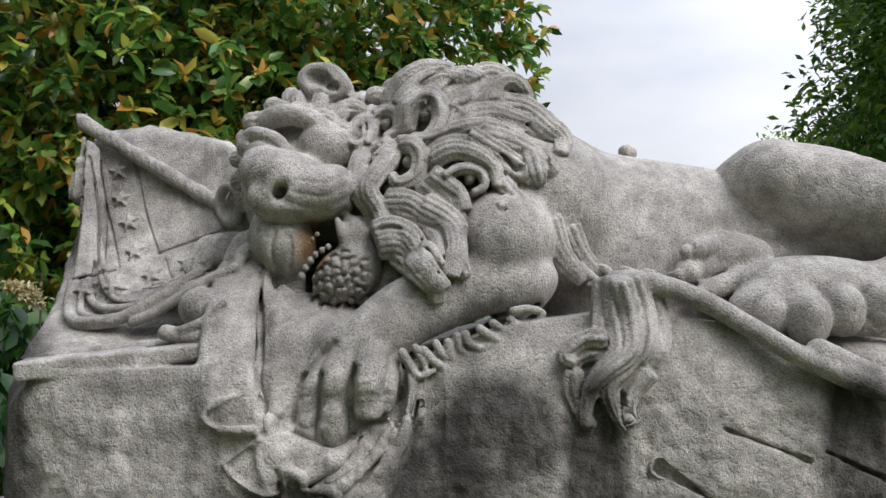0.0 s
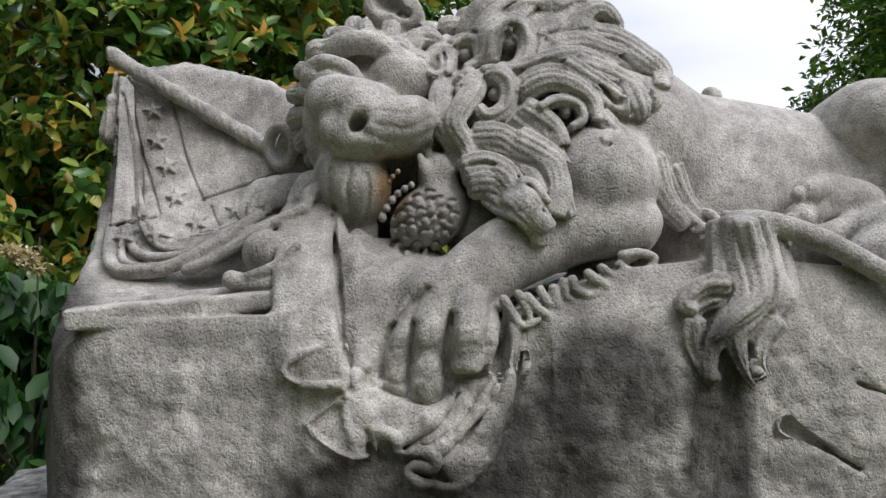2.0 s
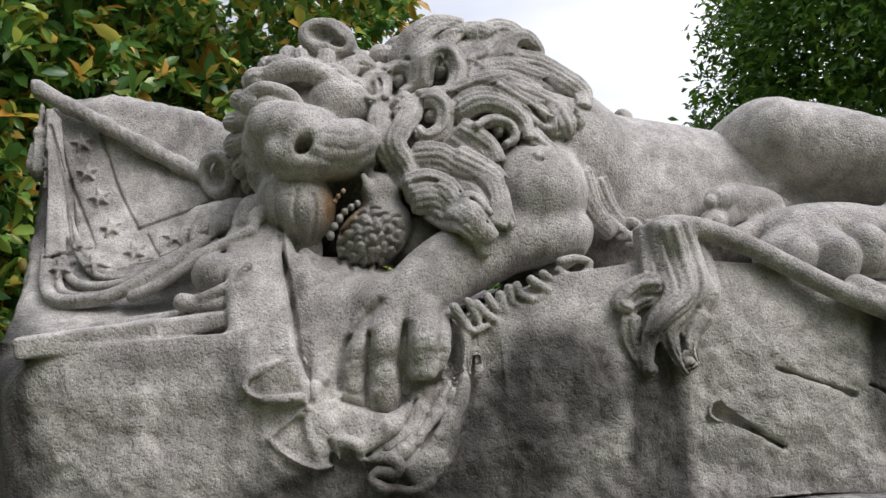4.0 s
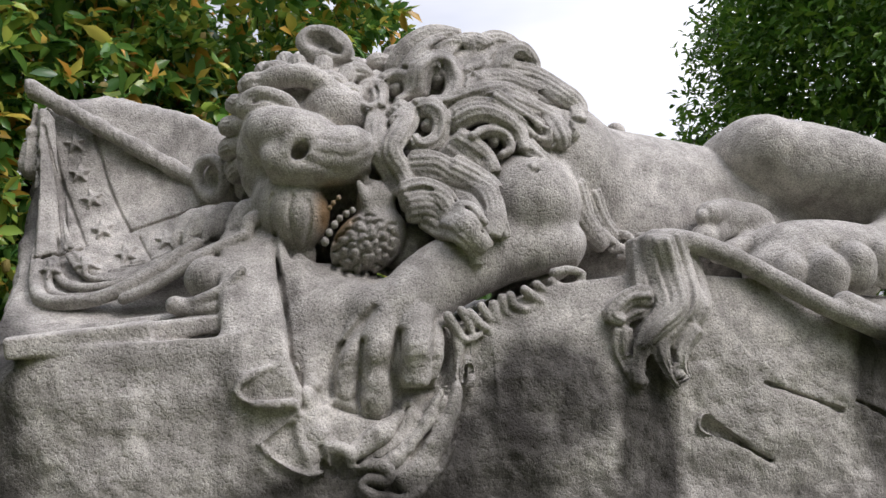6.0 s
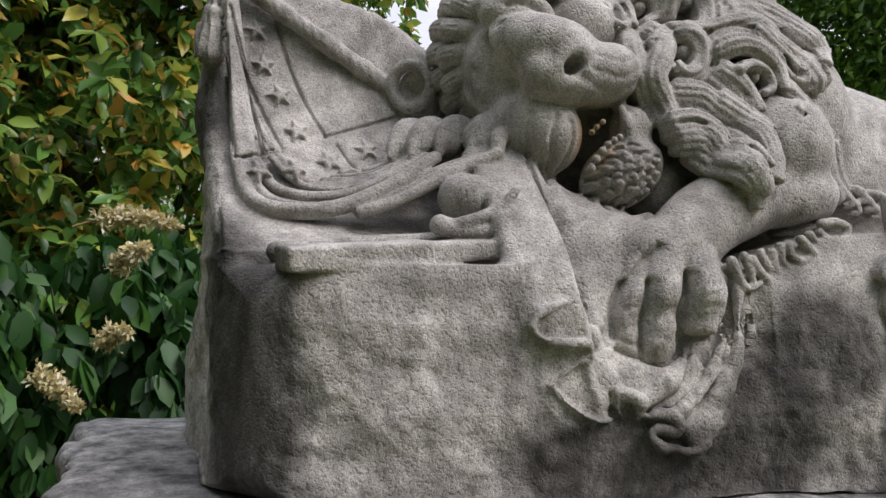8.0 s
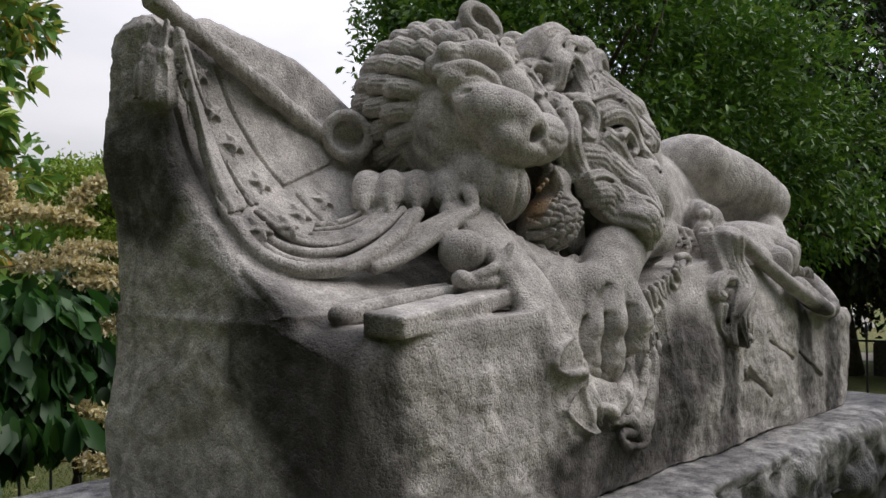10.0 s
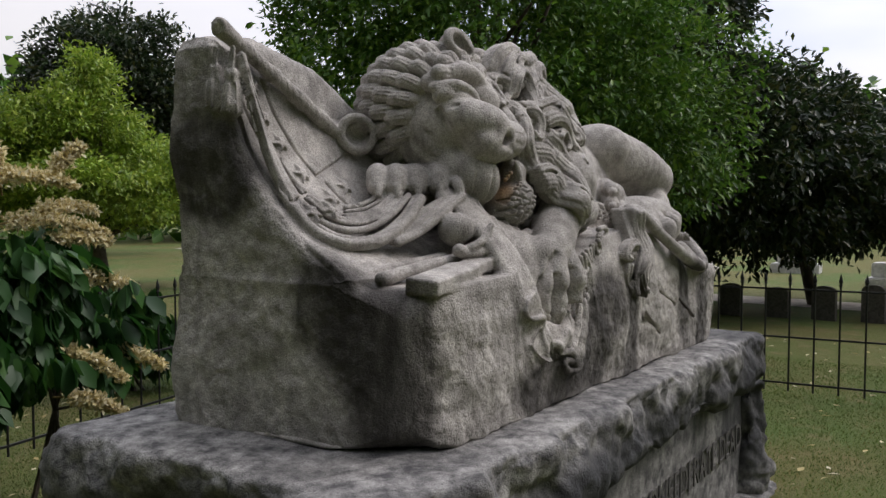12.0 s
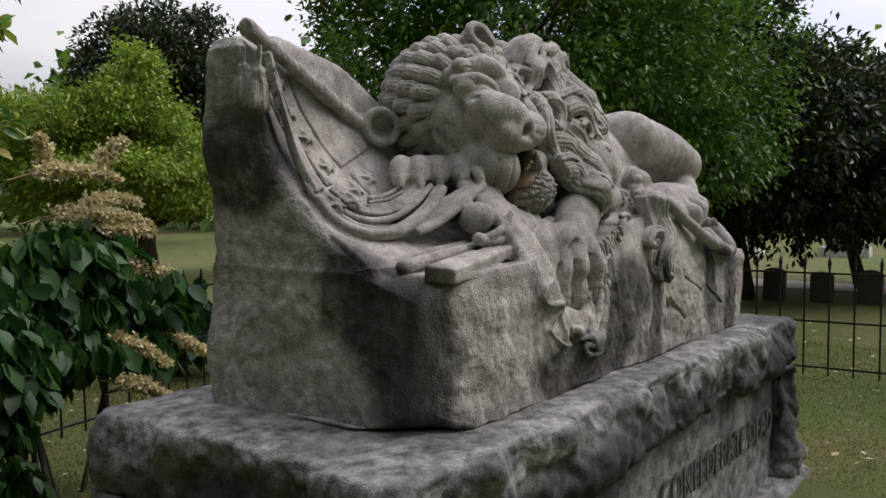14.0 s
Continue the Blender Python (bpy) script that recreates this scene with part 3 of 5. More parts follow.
    score([(-0.650, 2.740, 2.131), (-0.591, 2.695, 2.147), (-0.526, 2.675, 2.114)], 0.006, 0.012)
    for i in range(3):
        score([(-0.66 - 0.01 * i, 2.86 + 0.05 * i, 2.02 - 0.03 * i), (-0.67, 2.80 + 0.05 * i, 1.95 - 0.03 * i), (-0.63, 2.76 + 0.04 * i, 1.88 - 0.02 * i)], 0.016, 0.014)
    # nostrils and the folds of the upper lip
    tube([(-0.532, 2.575, 1.958), (-0.519, 2.572, 1.987), (-0.483, 2.570, 2.004), (-0.458, 2.565, 1.983), (-0.466, 2.560, 1.949)], 0.021, 1.0, k=0.014)
    dent((-0.498, 2.555, 1.957), (0.030, 0.085, 0.023), (0, -35, 0), k=0.008)
    dent((-0.575, 2.585, 1.883), (0.020, 0.05, 0.017), (0, 25, 0), k=0.01)
    for line in ([(-0.440, 1.989), (-0.358, 1.982), (-0.306, 2.010)], [(-0.451, 1.952), (-0.360, 1.940), (-0.298, 1.975)], [(-0.455, 1.916), (-0.370, 1.902), (-0.294, 1.942)], [(-0.462, 1.881), (-0.378, 1.872), (-0.303, 1.909)]):
        c.trace(line, 0.007, 0.004, 2.45, 2.68)
    tube([(-0.616, 2.600, 1.878), (-0.569, 2.585, 1.862), (-0.506, 2.575, 1.852), (-0.441, 2.580, 1.841), (-0.395, 2.590, 1.833)], 0.012, k=0.006, cut=True)
    tube([(-0.660, 2.770, 2.065), (-0.655, 2.740, 1.987), (-0.630, 2.700, 1.901)], 0.02, k=0.012, cut=True)
    # hanging lips
    dent((-0.650, 2.660, 1.907), (0.05, 0.13, 0.07), (0, -25, 0), k=0.03)
    blob((-0.509, 2.705, 1.802), (0.10, 0.11, 0.112), (0, -10, 0), k=0.006)
    blob((-0.58, 2.88, 1.94), (0.09, 0.11, 0.10), k=0.04)
    blob((-0.565, 2.79, 1.83), (0.08, 0.13, 0.10), k=0.04)
    for line in ([(-0.576, 1.845), (-0.586, 1.792), (-0.568, 1.722)], [(-0.521, 1.835), (-0.532, 1.782), (-0.514, 1.693)], [(-0.479, 1.823), (-0.471, 1.782), (-0.484, 1.706)]):
        c.trace(line, 0.007, 0.010, 2.5, 2.75)
    # jaw with its short curled beard
    blob((-0.300, 2.655, 1.704), (0.125, 0.105, 0.09), (0, -36, 0), k=0.008)
    # the open mouth, its teeth and the folded corner of the lips
    dent((-0.397, 2.580, 1.786), (0.022, 0.085, 0.085), (0, 37, 0), k=0.008)
    for q, r in (((-0.433, 2.575, 1.698), 0.013), ((-0.420, 2.570, 1.723), 0.011), ((-0.405, 2.567, 1.745), 0.011), ((-0.390, 2.567, 1.763), 0.010), ((-0.371, 2.570, 1.776), 0.010), ((-0.352, 2.575, 1.787), 0.009), ((-0.415, 2.610, 1.800), 0.008), ((-0.404, 2.605, 1.814), 0.008), ((-0.389, 2.600, 1.828), 0.008)):
        blob(q, (r, r * 1.3, r * 1.15), k=0.001)
    tube([(-0.304, 2.610, 1.799), (-0.317, 2.605, 1.835), (-0.328, 2.610, 1.873)], 0.014, 0.6, k=0.02)
    blob((-0.273, 2.660, 1.833), (0.06, 0.06, 0.06), (0, 20, 0), k=0.03)
    dent((-0.272, 2.620, 1.922), (0.016, 0.06, 0.034), (0, -10, 0), k=0.008)
    rng = np.random.RandomState(3)
    for i in range(7):
        for j in range(5):
            a, b = -0.8 + 1.6 * (i + 0.5 * (j % 2)) / 6.5 + rng.normal(0, 0.05), -0.7 + 1.4 * j / 4 + rng.normal(0, 0.05)
            if a * a + b * b > 0.72:
                continue
            px, pz = -0.312 + 0.098 * a + 0.05 * b, 1.683 + 0.072 * a - 0.068 * b
            w = 0.6 + rng.uniform(-0.5, 0.5)
            c.trace([(px + 0.016 * math.cos(w + q), pz + 0.013 * math.sin(w + q)) for q in (0, 0.9, 1.8, 2.7)], 0.0055, 0.012, 2.5, 2.66)
            c.trace([(px - 0.004, pz - 0.004), (px + 0.004, pz + 0.004)], 0.006, -0.006, 2.5, 2.66)

    # the upper ear and the lower one
    blob((-0.385, 2.88, 2.36), (0.085, 0.07, 0.07), (0, 25, 0), k=0.015)
    c.ring((-0.405, 2.845, 2.375), (0.068, -0.01, -0.022), (0.018, 0.01, 0.045), 0.022)
    dent((-0.42, 2.81, 2.386), (0.05, 0.055, 0.032), (0, 18, 0), k=0.01)
    dent((-0.375, 2.81, 2.355), (0.03, 0.045, 0.018), (0, 25, 0), k=0.012)
    blob((-0.74, 3.14, 1.98), (0.07, 0.07, 0.085), k=0.015)
    c.ring((-0.785, 3.09, 1.985), (0.048, -0.042, 0), (-0.008, 0, 0.066), 0.02)
    dent((-0.80, 3.07, 1.985), (0.05, 0.07, 0.046), (0, 0, -45), k=0.006)

    # rows of short locks round the face, from the upper ear to the lower one
    face = Vector((-0.30, -0.93, -0.2)).normalized()
    axis_u = Vector((-0.62, -0.55, 0.56)).normalized()
    axis_v = face.cross(axis_u).normalized()
    axis_u = axis_v.cross(face)
    centre = Vector((-0.42, 3.0, 2.09))
    for row, (theta, length, r) in enumerate(((0.82, 0.34, 0.033), (1.12, 0.36, 0.034), (1.42, 0.38, 0.036), (1.74, 0.40, 0.036), (2.05, 0.4, 0.036))):
        count = 12 + 2 * row
        for i in range(count):
            phi = -1.85 + 3.5 * (i + 0.5 * (row % 2)) / (count - 1)
            pts = []
            for s, lift in ((0, -0.025), (0.35, 0.008), (0.75, 0.026), (1, 0.01)):
                th, ph = theta + length * s, phi + 0.10 * s
                p = math.cos(th) * face + math.sin(th) * (math.cos(ph) * axis_u + math.sin(ph) * axis_v)
                pts.append(centre + Vector((p.x * 0.285, p.y * 0.25, p.z * 0.262)) * (1 + lift / 0.27))
            if theta < 1 and pts[1].z < 1.96:
                continue
            tube(pts, r, 0.8, k=0.004)
            along = (pts[2] - pts[1]).normalized()
            for q in (-0.017, 0.0, 0.017):
                grooves = []
                for p in pts:
                    n = (p - centre).normalized()
                    w = along.cross(n)
                    grooves.append(p + w * q + n * math.sqrt(max(r * r - q * q, 0)))
                score(grooves, 0.005, 0.008)
    for px, py, pz, r in ((-0.62, 2.79, 2.22, 0.05), (-0.55, 2.82, 2.27, 0.05), (-0.47, 2.79, 2.25, 0.055), (-0.39, 2.77, 2.225, 0.048), (-0.33, 2.76, 2.19, 0.042), (-0.30, 2.82, 2.27, 0.05), (-0.22, 2.89, 2.335, 0.045), (-0.15, 2.91, 2.36, 0.06)):
        blob((px, py, pz), (r, r * 0.8, r * 0.75), (0, 15, 0), k=0.008)
        for q in (-0.3, 0.1, 0.45):
            score([(px - r, py - r * 0.5, pz + q * r), (px, py - r * 0.75, pz + 0.012 + q * r), (px + r, py - r * 0.5, pz + q * r)], 0.005, 0.007)

    # shoulder, forearm and the paw that hangs over the edge
    blob((0.19, 2.68, 1.80), (0.17, 0.19, 0.18), (0, 30, 0), k=0.05)
    blob((0.22, 2.62, 1.66), (0.14, 0.13, 0.10), (0, -20, 0), k=0.02)
    tube([(0.18, 2.62, 1.70), (0.02, 2.58, 1.64), (-0.112, 2.540, 1.581), (-0.213, 2.505, 1.501)], 0.105, 0.95, k=0.02)
    blob((-0.259, 2.500, 1.455), (0.135, 0.09, 0.10), (0, 30, 0), k=0.03)
    blob((-0.286, 2.480, 1.370), (0.135, 0.075, 0.09), (0, 10, 0), k=0.02)
    for a, b, m, r in (((-0.335, 2.480, 1.472), (-0.381, 2.448, 1.374), (-0.391, 2.455, 1.291), 0.042), ((-0.282, 2.455, 1.477), (-0.317, 2.415, 1.371), (-0.319, 2.425, 1.276), 0.050), ((-0.200, 2.440, 1.474), (-0.216, 2.385, 1.382), (-0.216, 2.395, 1.320), 0.050), ((-0.150, 2.470, 1.458), (-0.157, 2.420, 1.380), (-0.163, 2.425, 1.327), 0.034)):
        tube([a, b, m], r, 1.02, k=0.006)
        score([(b[0] - 0.035, b[1] - 0.03, b[2] - 0.03), (b[0], b[1] - r, b[2] - 0.026), (b[0] + 0.035, b[1] - 0.03, b[2] - 0.03)], 0.008, 0.004)
        tube([(m[0], m[1] + 0.01, m[2] - 0.035), (m[0] - 0.004, m[1] + 0.01, m[2] - 0.055)], 0.018, 0.6, k=0.004)
    # undercut edges of the paw, between its toes, and of the cloth beside it
    for line in ([(-0.315, 1.497), (-0.382, 1.425), (-0.426, 1.353), (-0.431, 1.274)], [(-0.120, 1.431), (-0.118, 1.363), (-0.148, 1.293)], [(-0.427, 1.243), (-0.373, 1.221), (-0.311, 1.203), (-0.257, 1.233), (-0.240, 1.268), (-0.167, 1.276)],
                 [(-0.347, 1.410), (-0.360, 1.314), (-0.362, 1.234)], [(-0.251, 1.429), (-0.267, 1.325), (-0.268, 1.237)]):
        c.trace(line, 0.010, 0.017, 2.30, 2.62)
    for line in ([(-0.573, 1.709), (-0.564, 1.609), (-0.545, 1.478), (-0.536, 1.377)], [(-0.119, 1.425), (-0.127, 1.304), (-0.167, 1.195), (-0.238, 1.111)], [(-0.065, 1.423), (-0.076, 1.301), (-0.109, 1.184), (-0.169, 1.086)],
                 [(-0.534, 1.366), (-0.516, 1.307), (-0.510, 1.250)], [(-0.469, 1.147), (-0.461, 1.112), (-0.443, 1.083)], [(-0.237, 1.234), (-0.284, 1.167), (-0.374, 1.107)]):
        c.trace(line, 0.008, 0.014, 2.28, 2.72)
    c.trace([(-0.101, 1.448), (-0.001, 1.497), (0.139, 1.565), (0.288, 1.609)], 0.009, 0.025, 2.36, 2.7)

    # the other paw, flat upon the flag
    blob((-0.66, 2.94, 1.795), (0.15, 0.14, 0.07), (0, 0, -40), k=0.02)
    for ax, ay, bx, by in ((-0.76, 3.00, -0.838, 2.945), (-0.72, 2.95, -0.795, 2.885), (-0.67, 2.90, -0.735, 2.83), (-0.61, 2.84, -0.665, 2.775)):
        tube([(ax, ay, 1.815), (bx + 0.015, by + 0.01, 1.815), (bx - 0.012, by - 0.012, 1.77)], 0.046, 0.92, k=0.010)
        tube([(bx - 0.035, by - 0.035, 1.765), (bx - 0.045, by - 0.045, 1.735)], 0.018, 0.75, k=0.006)
    tube([(-0.60, 2.76, 1.80), (-0.645, 2.69, 1.775), (-0.655, 2.675, 1.71)], 0.026, 0.7, k=0.006)
    blob((-0.55, 2.76, 1.68), (0.10, 0.08, 0.08), k=0.02)

    # flag: pole, hem, folds, saltire lines and stars
    pole = Vector((-1.372, 3.205, 2.312)), Vector((-0.845, 3.155, 1.995))
    tube(pole, 0.027, 1.0, k=0.006)
    tube([pole[0].lerp(pole[1], -0.03), pole[0].lerp(pole[1], 0.08)], 0.036, 0.8, k=0.01)
    tube([pole[0].lerp(pole[1], -0.045), pole[0].lerp(pole[1], -0.02)], 0.026, k=0.01)
    for q in (0.16, 0.4, 0.62, 0.68, 0.86):
        tube([pole[0].lerp(pole[1], q - 0.012), pole[0].lerp(pole[1], q + 0.012)], 0.031, k=0.006)
    for q in np.arange(0.12, 0.92, 0.055):
        score([pole[0].lerp(pole[1], q) + Vector((0, -0.01, 0.026)), pole[0].lerp(pole[1], q + 0.03) + Vector((0, -0.027, 0)), pole[0].lerp(pole[1], q + 0.06) + Vector((0, -0.01, -0.026))], 0.006, 0.003)
    hem = [(-1.335, 3.16, 2.22), (-1.325, 3.10, 2.0), (-1.305, 3.025, 1.80), (-1.285, 2.90, 1.63), (-1.22, 2.79, 1.565), (-1.08, 2.75, 1.565), (-0.93, 2.74, 1.63), (-0.80, 2.76, 1.72)]
    inner = [(-1.305, 3.17, 2.20), (-1.275, 3.11, 2.0), (-1.225, 3.035, 1.81), (-1.13, 2.945, 1.70), (-1.05, 2.925, 1.665), (-0.96, 2.905, 1.675), (-0.88, 2.89, 1.71), (-0.82, 2.89, 1.75)]
    tube(hem, 0.021, 1.0, k=0.005)
    for i, (s, r) in enumerate(((0.2, 0.012), (0.42, 0.014), (0.64, 0.009), (0.84, 0.010))):
        wave = [0.0 if m in (0, 7) else 0.05 * math.sin(2.3 * i + m) for m in range(8)]
        tube([Vector(p).lerp(Vector(q), s + w) for p, q, w in zip(hem, inner, wave)], r, 1.0, k=0.008)
    for i, (s, r) in enumerate(((0.72, 0.010), (0.9, 0.012), (1.06, 0.009), (1.22, 0.011))):
        tube([Vector(p).lerp(Vector(q), s) for p, q in zip(hem[4:], inner[4:])], r, 1.0, k=0.010)
    score([(px - 0.03, py - 0.02, pz - 0.02) for px, py, pz in hem[:6]], 0.012, 0.02)
    for s in (0.0, 0.5, 1.0):
        tube([(-1.0, 2.72 + 0.05 * s, 1.56 + 0.012 * s), (-0.9, 2.69 + 0.06 * s, 1.60 + 0.02 * s), (-0.78, 2.665 + 0.06 * s, 1.67 + 0.02 * s), (-0.66, 2.66 + 0.05 * s, 1.73)], 0.017, 1.0, k=0.006)
    for line in ([(-1.328, 2.175), (-1.285, 2.016), (-1.235, 1.890), (-1.172, 1.753)], [(-1.182, 2.160), (-1.141, 2.016), (-1.094, 1.900), (-1.042, 1.803)], [(-1.042, 1.803), (-0.925, 1.849), (-0.805, 1.898)],
                 [(-1.303, 1.706), (-1.228, 1.726), (-1.174, 1.743)], [(-1.338, 2.078), (-1.327, 1.891), (-1.304, 1.712)], [(-1.278, 1.994), (-1.254, 1.869), (-1.229, 1.732)], [(-1.011, 1.779), (-0.986, 1.732), (-0.962, 1.697)]):
        c.trace(line, 0.0055, 0.012, 2.80, 3.3)
    for (px, pz), turn in (((-1.244, 2.131), 0.2), ((-1.221, 2.020), 0.1), ((-1.173, 1.925), 0.3), ((-1.126, 1.814), 0.25), ((-1.040, 1.724), 0.4), ((-0.925, 1.772), 0.2), ((-1.143, 1.686), 0.6), ((-1.241, 1.673), 0.5)):
        c.stamp(star(), (px, pz), 0.036, turn, 2.72, 3.3, 0.015)
    # cord and two tassels at the top of the pole
    for px, py, dz in ((-1.375, 3.17, 0.0), (-1.39, 3.24, 0.02)):
        tube([(px + 0.01, py, 2.25), (px, py, 2.17 + dz)], 0.012, k=0.006)
        blob((px, py, 2.155 + dz), (0.03, 0.03, 0.03), k=0.005)
        tube([(px, py, 2.125 + dz), (px, py, 2.035 + dz)], 0.03, 1.25, k=0.005)
        for a in range(7):
            q = 2 * math.pi * a / 7
            tube([(px + 0.028 * math.cos(q), py + 0.028 * math.sin(q), 2.12 + dz), (px + 0.036 * math.cos(q), py + 0.036 * math.sin(q), 2.025 + dz)], 0.008, k=0.003)

    # broken arms on the ledge: a stock, two rods, a pommel and a hilt
    slab((-1.06, 2.475, 1.445), (0.17, 0.06, 0.027), (4, -5, 8), 0.008)
    slab((-0.80, 2.52, 1.47), (0.16, 0.045, 0.024), (4, -5, 8), 0.012)
    tube([(-1.22, 2.62, 1.45), (-1.0, 2.61, 1.475), (-0.7, 2.60, 1.50)], 0.024, 1.0, k=0.01)
    tube([(-1.27, 2.70, 1.455), (-1.05, 2.68, 1.475), (-0.8, 2.66, 1.50)], 0.02, 1.0, k=0.01)
    blob((-0.755, 2.63, 1.605), (0.07, 0.07, 0.065), k=0.01)
    tube([(-0.82, 2.565, 1.525), (-0.76, 2.54, 1.545), (-0.70, 2.53, 1.575), (-0.66, 2.53, 1.62)], 0.018, 0.7, k=0.008)
    tube([(-0.84, 2.56, 1.53), (-0.82, 2.56, 1.525)], 0.026, k=0.006)
    tube([(-0.80, 2.55, 1.515), (-0.73, 2.53, 1.52), (-0.66, 2.52, 1.535)], 0.016, k=0.008)

    # shield: its rim runs on round the end of the block
    tube([(1.05, 2.37, 1.46), (1.2, 2.35, 1.385), (1.38, 2.36, 1.34), (1.52, 2.40, 1.355), (1.60, 2.47, 1.42), (1.62, 2.56, 1.49), (1.6, 2.7, 1.53)], 0.04, 1.0, k=0.012)
    blob((1.35, 2.62, 1.40), (0.28, 0.2, 0.09), (0, 8, 0), k=0.03)
    for i in range(9):
        a = i * 2.1
        px, pz = 1.2 + 0.04 * i, 1.53 - 0.004 * i
        tube([(px, 2.50, pz), (px + 0.03 * math.cos(a), 2.485, pz + 0.02), (px + 0.035, 2.49, pz - 0.01)], 0.013, 0.7, k=0.008)
    # rank hair under the belly
    for i in range(16):
        px = 0.42 + 0.026 * i
        pz = 1.70 - 0.02 * (i % 3) - 0.003 * i
        tube([(px, 2.70, pz + 0.03), (px + 0.02, 2.665, pz + 0.02), (px + 0.035, 2.66, pz - 0.005), (px + 0.015, 2.665, pz - 0.01)], 0.013, 0.7, k=0.008)
    lock([(0.33, 2.62, 1.86), (0.37, 2.64, 1.76), (0.44, 2.66, 1.68)], 0.02, width=0.05)
    lock([(0.40, 2.66, 1.84), (0.44, 2.68, 1.76), (0.50, 2.69, 1.70)], 0.018, width=0.04)
    blob((0.50, 2.425, 1.42), (0.09, 0.05, 0.17), k=0.02)

    lock([(-0.167, 2.812, 2.287), (-0.128, 2.807, 2.356), (-0.052, 2.800, 2.402), (0.034, 2.798, 2.400)], 0.024, width=0.05)
    lock([(-0.141, 2.762, 2.239), (-0.081, 2.765, 2.324), (0.000, 2.784, 2.371), (0.071, 2.767, 2.359)], 0.026, width=0.05)
    lock([(-0.053, 2.739, 2.265), (0.020, 2.789, 2.351), (0.094, 2.777, 2.368), (0.155, 2.793, 2.333)], 0.026, width=0.05)
    lock([(0.022, 2.746, 2.232), (0.072, 2.777, 2.314), (0.141, 2.804, 2.383), (0.206, 2.811, 2.383), (0.254, 2.825, 2.341)], 0.026, width=0.05)
    lock([(0.061, 2.718, 2.234), (0.129, 2.776, 2.315), (0.184, 2.789, 2.352)], 0.024, width=0.04)
    lock([(0.161, 2.760, 2.259), (0.202, 2.787, 2.344), (0.248, 2.792, 2.355), (0.285, 2.802, 2.315), (0.273, 2.794, 2.263)], 0.020, width=0.03)

    lock([(-0.035, 2.670, 2.117), (0.046, 2.702, 2.192), (0.157, 2.752, 2.237), (0.256, 2.763, 2.215), (0.336, 2.724, 2.167), (0.397, 2.711, 2.136)], 0.020, width=0.05)
    lock([(-0.025, 2.654, 2.130), (0.082, 2.641, 2.164), (0.166, 2.672, 2.176), (0.228, 2.668, 2.139)], 0.018, width=0.03)
    lock([(0.189, 2.787, 2.278), (0.287, 2.789, 2.258), (0.351, 2.709, 2.181), (0.393, 2.700, 2.142), (0.382, 2.658, 2.089)], 0.020, width=0.05)
    lock([(0.133, 2.634, 2.136), (0.219, 2.671, 2.121), (0.287, 2.659, 2.082), (0.325, 2.617, 2.045), (0.354, 2.622, 2.019)], 0.018, width=0.04)
    lock([(0.089, 2.610, 2.128), (0.160, 2.613, 2.086), (0.233, 2.619, 2.044), (0.277, 2.595, 1.994)], 0.018, width=0.04)
    lock([(0.170, 2.619, 2.061), (0.212, 2.614, 2.016), (0.253, 2.603, 2.001), (0.264, 2.603, 2.032), (0.243, 2.620, 2.045)], 0.012)
    lock([(0.290, 2.664, 2.093), (0.299, 2.600, 2.022), (0.307, 2.604, 1.984)], 0.015, width=0.03)

    lock([(-0.046, 2.654, 2.041), (0.006, 2.641, 2.092), (0.074, 2.623, 2.100), (0.145, 2.624, 2.071), (0.198, 2.627, 2.019), (0.210, 2.594, 1.949)], 0.020, width=0.05)
    lock([(-0.035, 2.624, 2.060), (0.030, 2.598, 2.086), (0.098, 2.590, 2.074), (0.161, 2.598, 2.029), (0.170, 2.579, 1.972)], 0.018, width=0.03)
    lock([(0.010, 2.570, 2.003), (0.058, 2.581, 2.027), (0.115, 2.595, 2.019), (0.130, 2.583, 1.973), (0.095, 2.573, 1.949)], 0.016)
    lock([(-0.026, 2.600, 2.010), (0.011, 2.579, 1.980), (0.053, 2.580, 1.946), (0.070, 2.556, 1.898)], 0.018, width=0.03)
    lock([(-0.057, 2.619, 1.989), (-0.013, 2.593, 1.948), (0.028, 2.588, 1.913), (0.051, 2.556, 1.869)], 0.020, width=0.04)
    lock([(0.186, 2.597, 1.985), (0.213, 2.578, 1.946), (0.234, 2.565, 1.922), (0.174, 2.526, 1.900)], 0.014, width=0.02)

    lock([(-0.196, 2.650, 2.065), (-0.143, 2.685, 2.116), (-0.095, 2.647, 2.115), (-0.069, 2.626, 2.074), (-0.083, 2.619, 2.015), (-0.135, 2.601, 1.984), (-0.162, 2.614, 2.013)], 0.024, width=0.02)
    lock([(-0.244, 2.716, 2.136), (-0.241, 2.774, 2.208), (-0.199, 2.793, 2.257), (-0.153, 2.750, 2.243), (-0.142, 2.748, 2.193), (-0.182, 2.738, 2.161)], 0.024)
    lock([(-0.121, 2.736, 2.199), (-0.108, 2.724, 2.259), (-0.056, 2.736, 2.296), (-0.014, 2.726, 2.275), (-0.006, 2.699, 2.204), (-0.045, 2.655, 2.139), (-0.087, 2.676, 2.145)], 0.032)
    lock([(-0.309, 2.746, 2.176), (-0.273, 2.797, 2.229), (-0.231, 2.780, 2.219), (-0.236, 2.735, 2.160), (-0.278, 2.705, 2.127), (-0.306, 2.717, 2.144)], 0.018)
    lock([(-0.369, 2.824, 2.267), (-0.310, 2.848, 2.295), (-0.264, 2.852, 2.279)], 0.022)

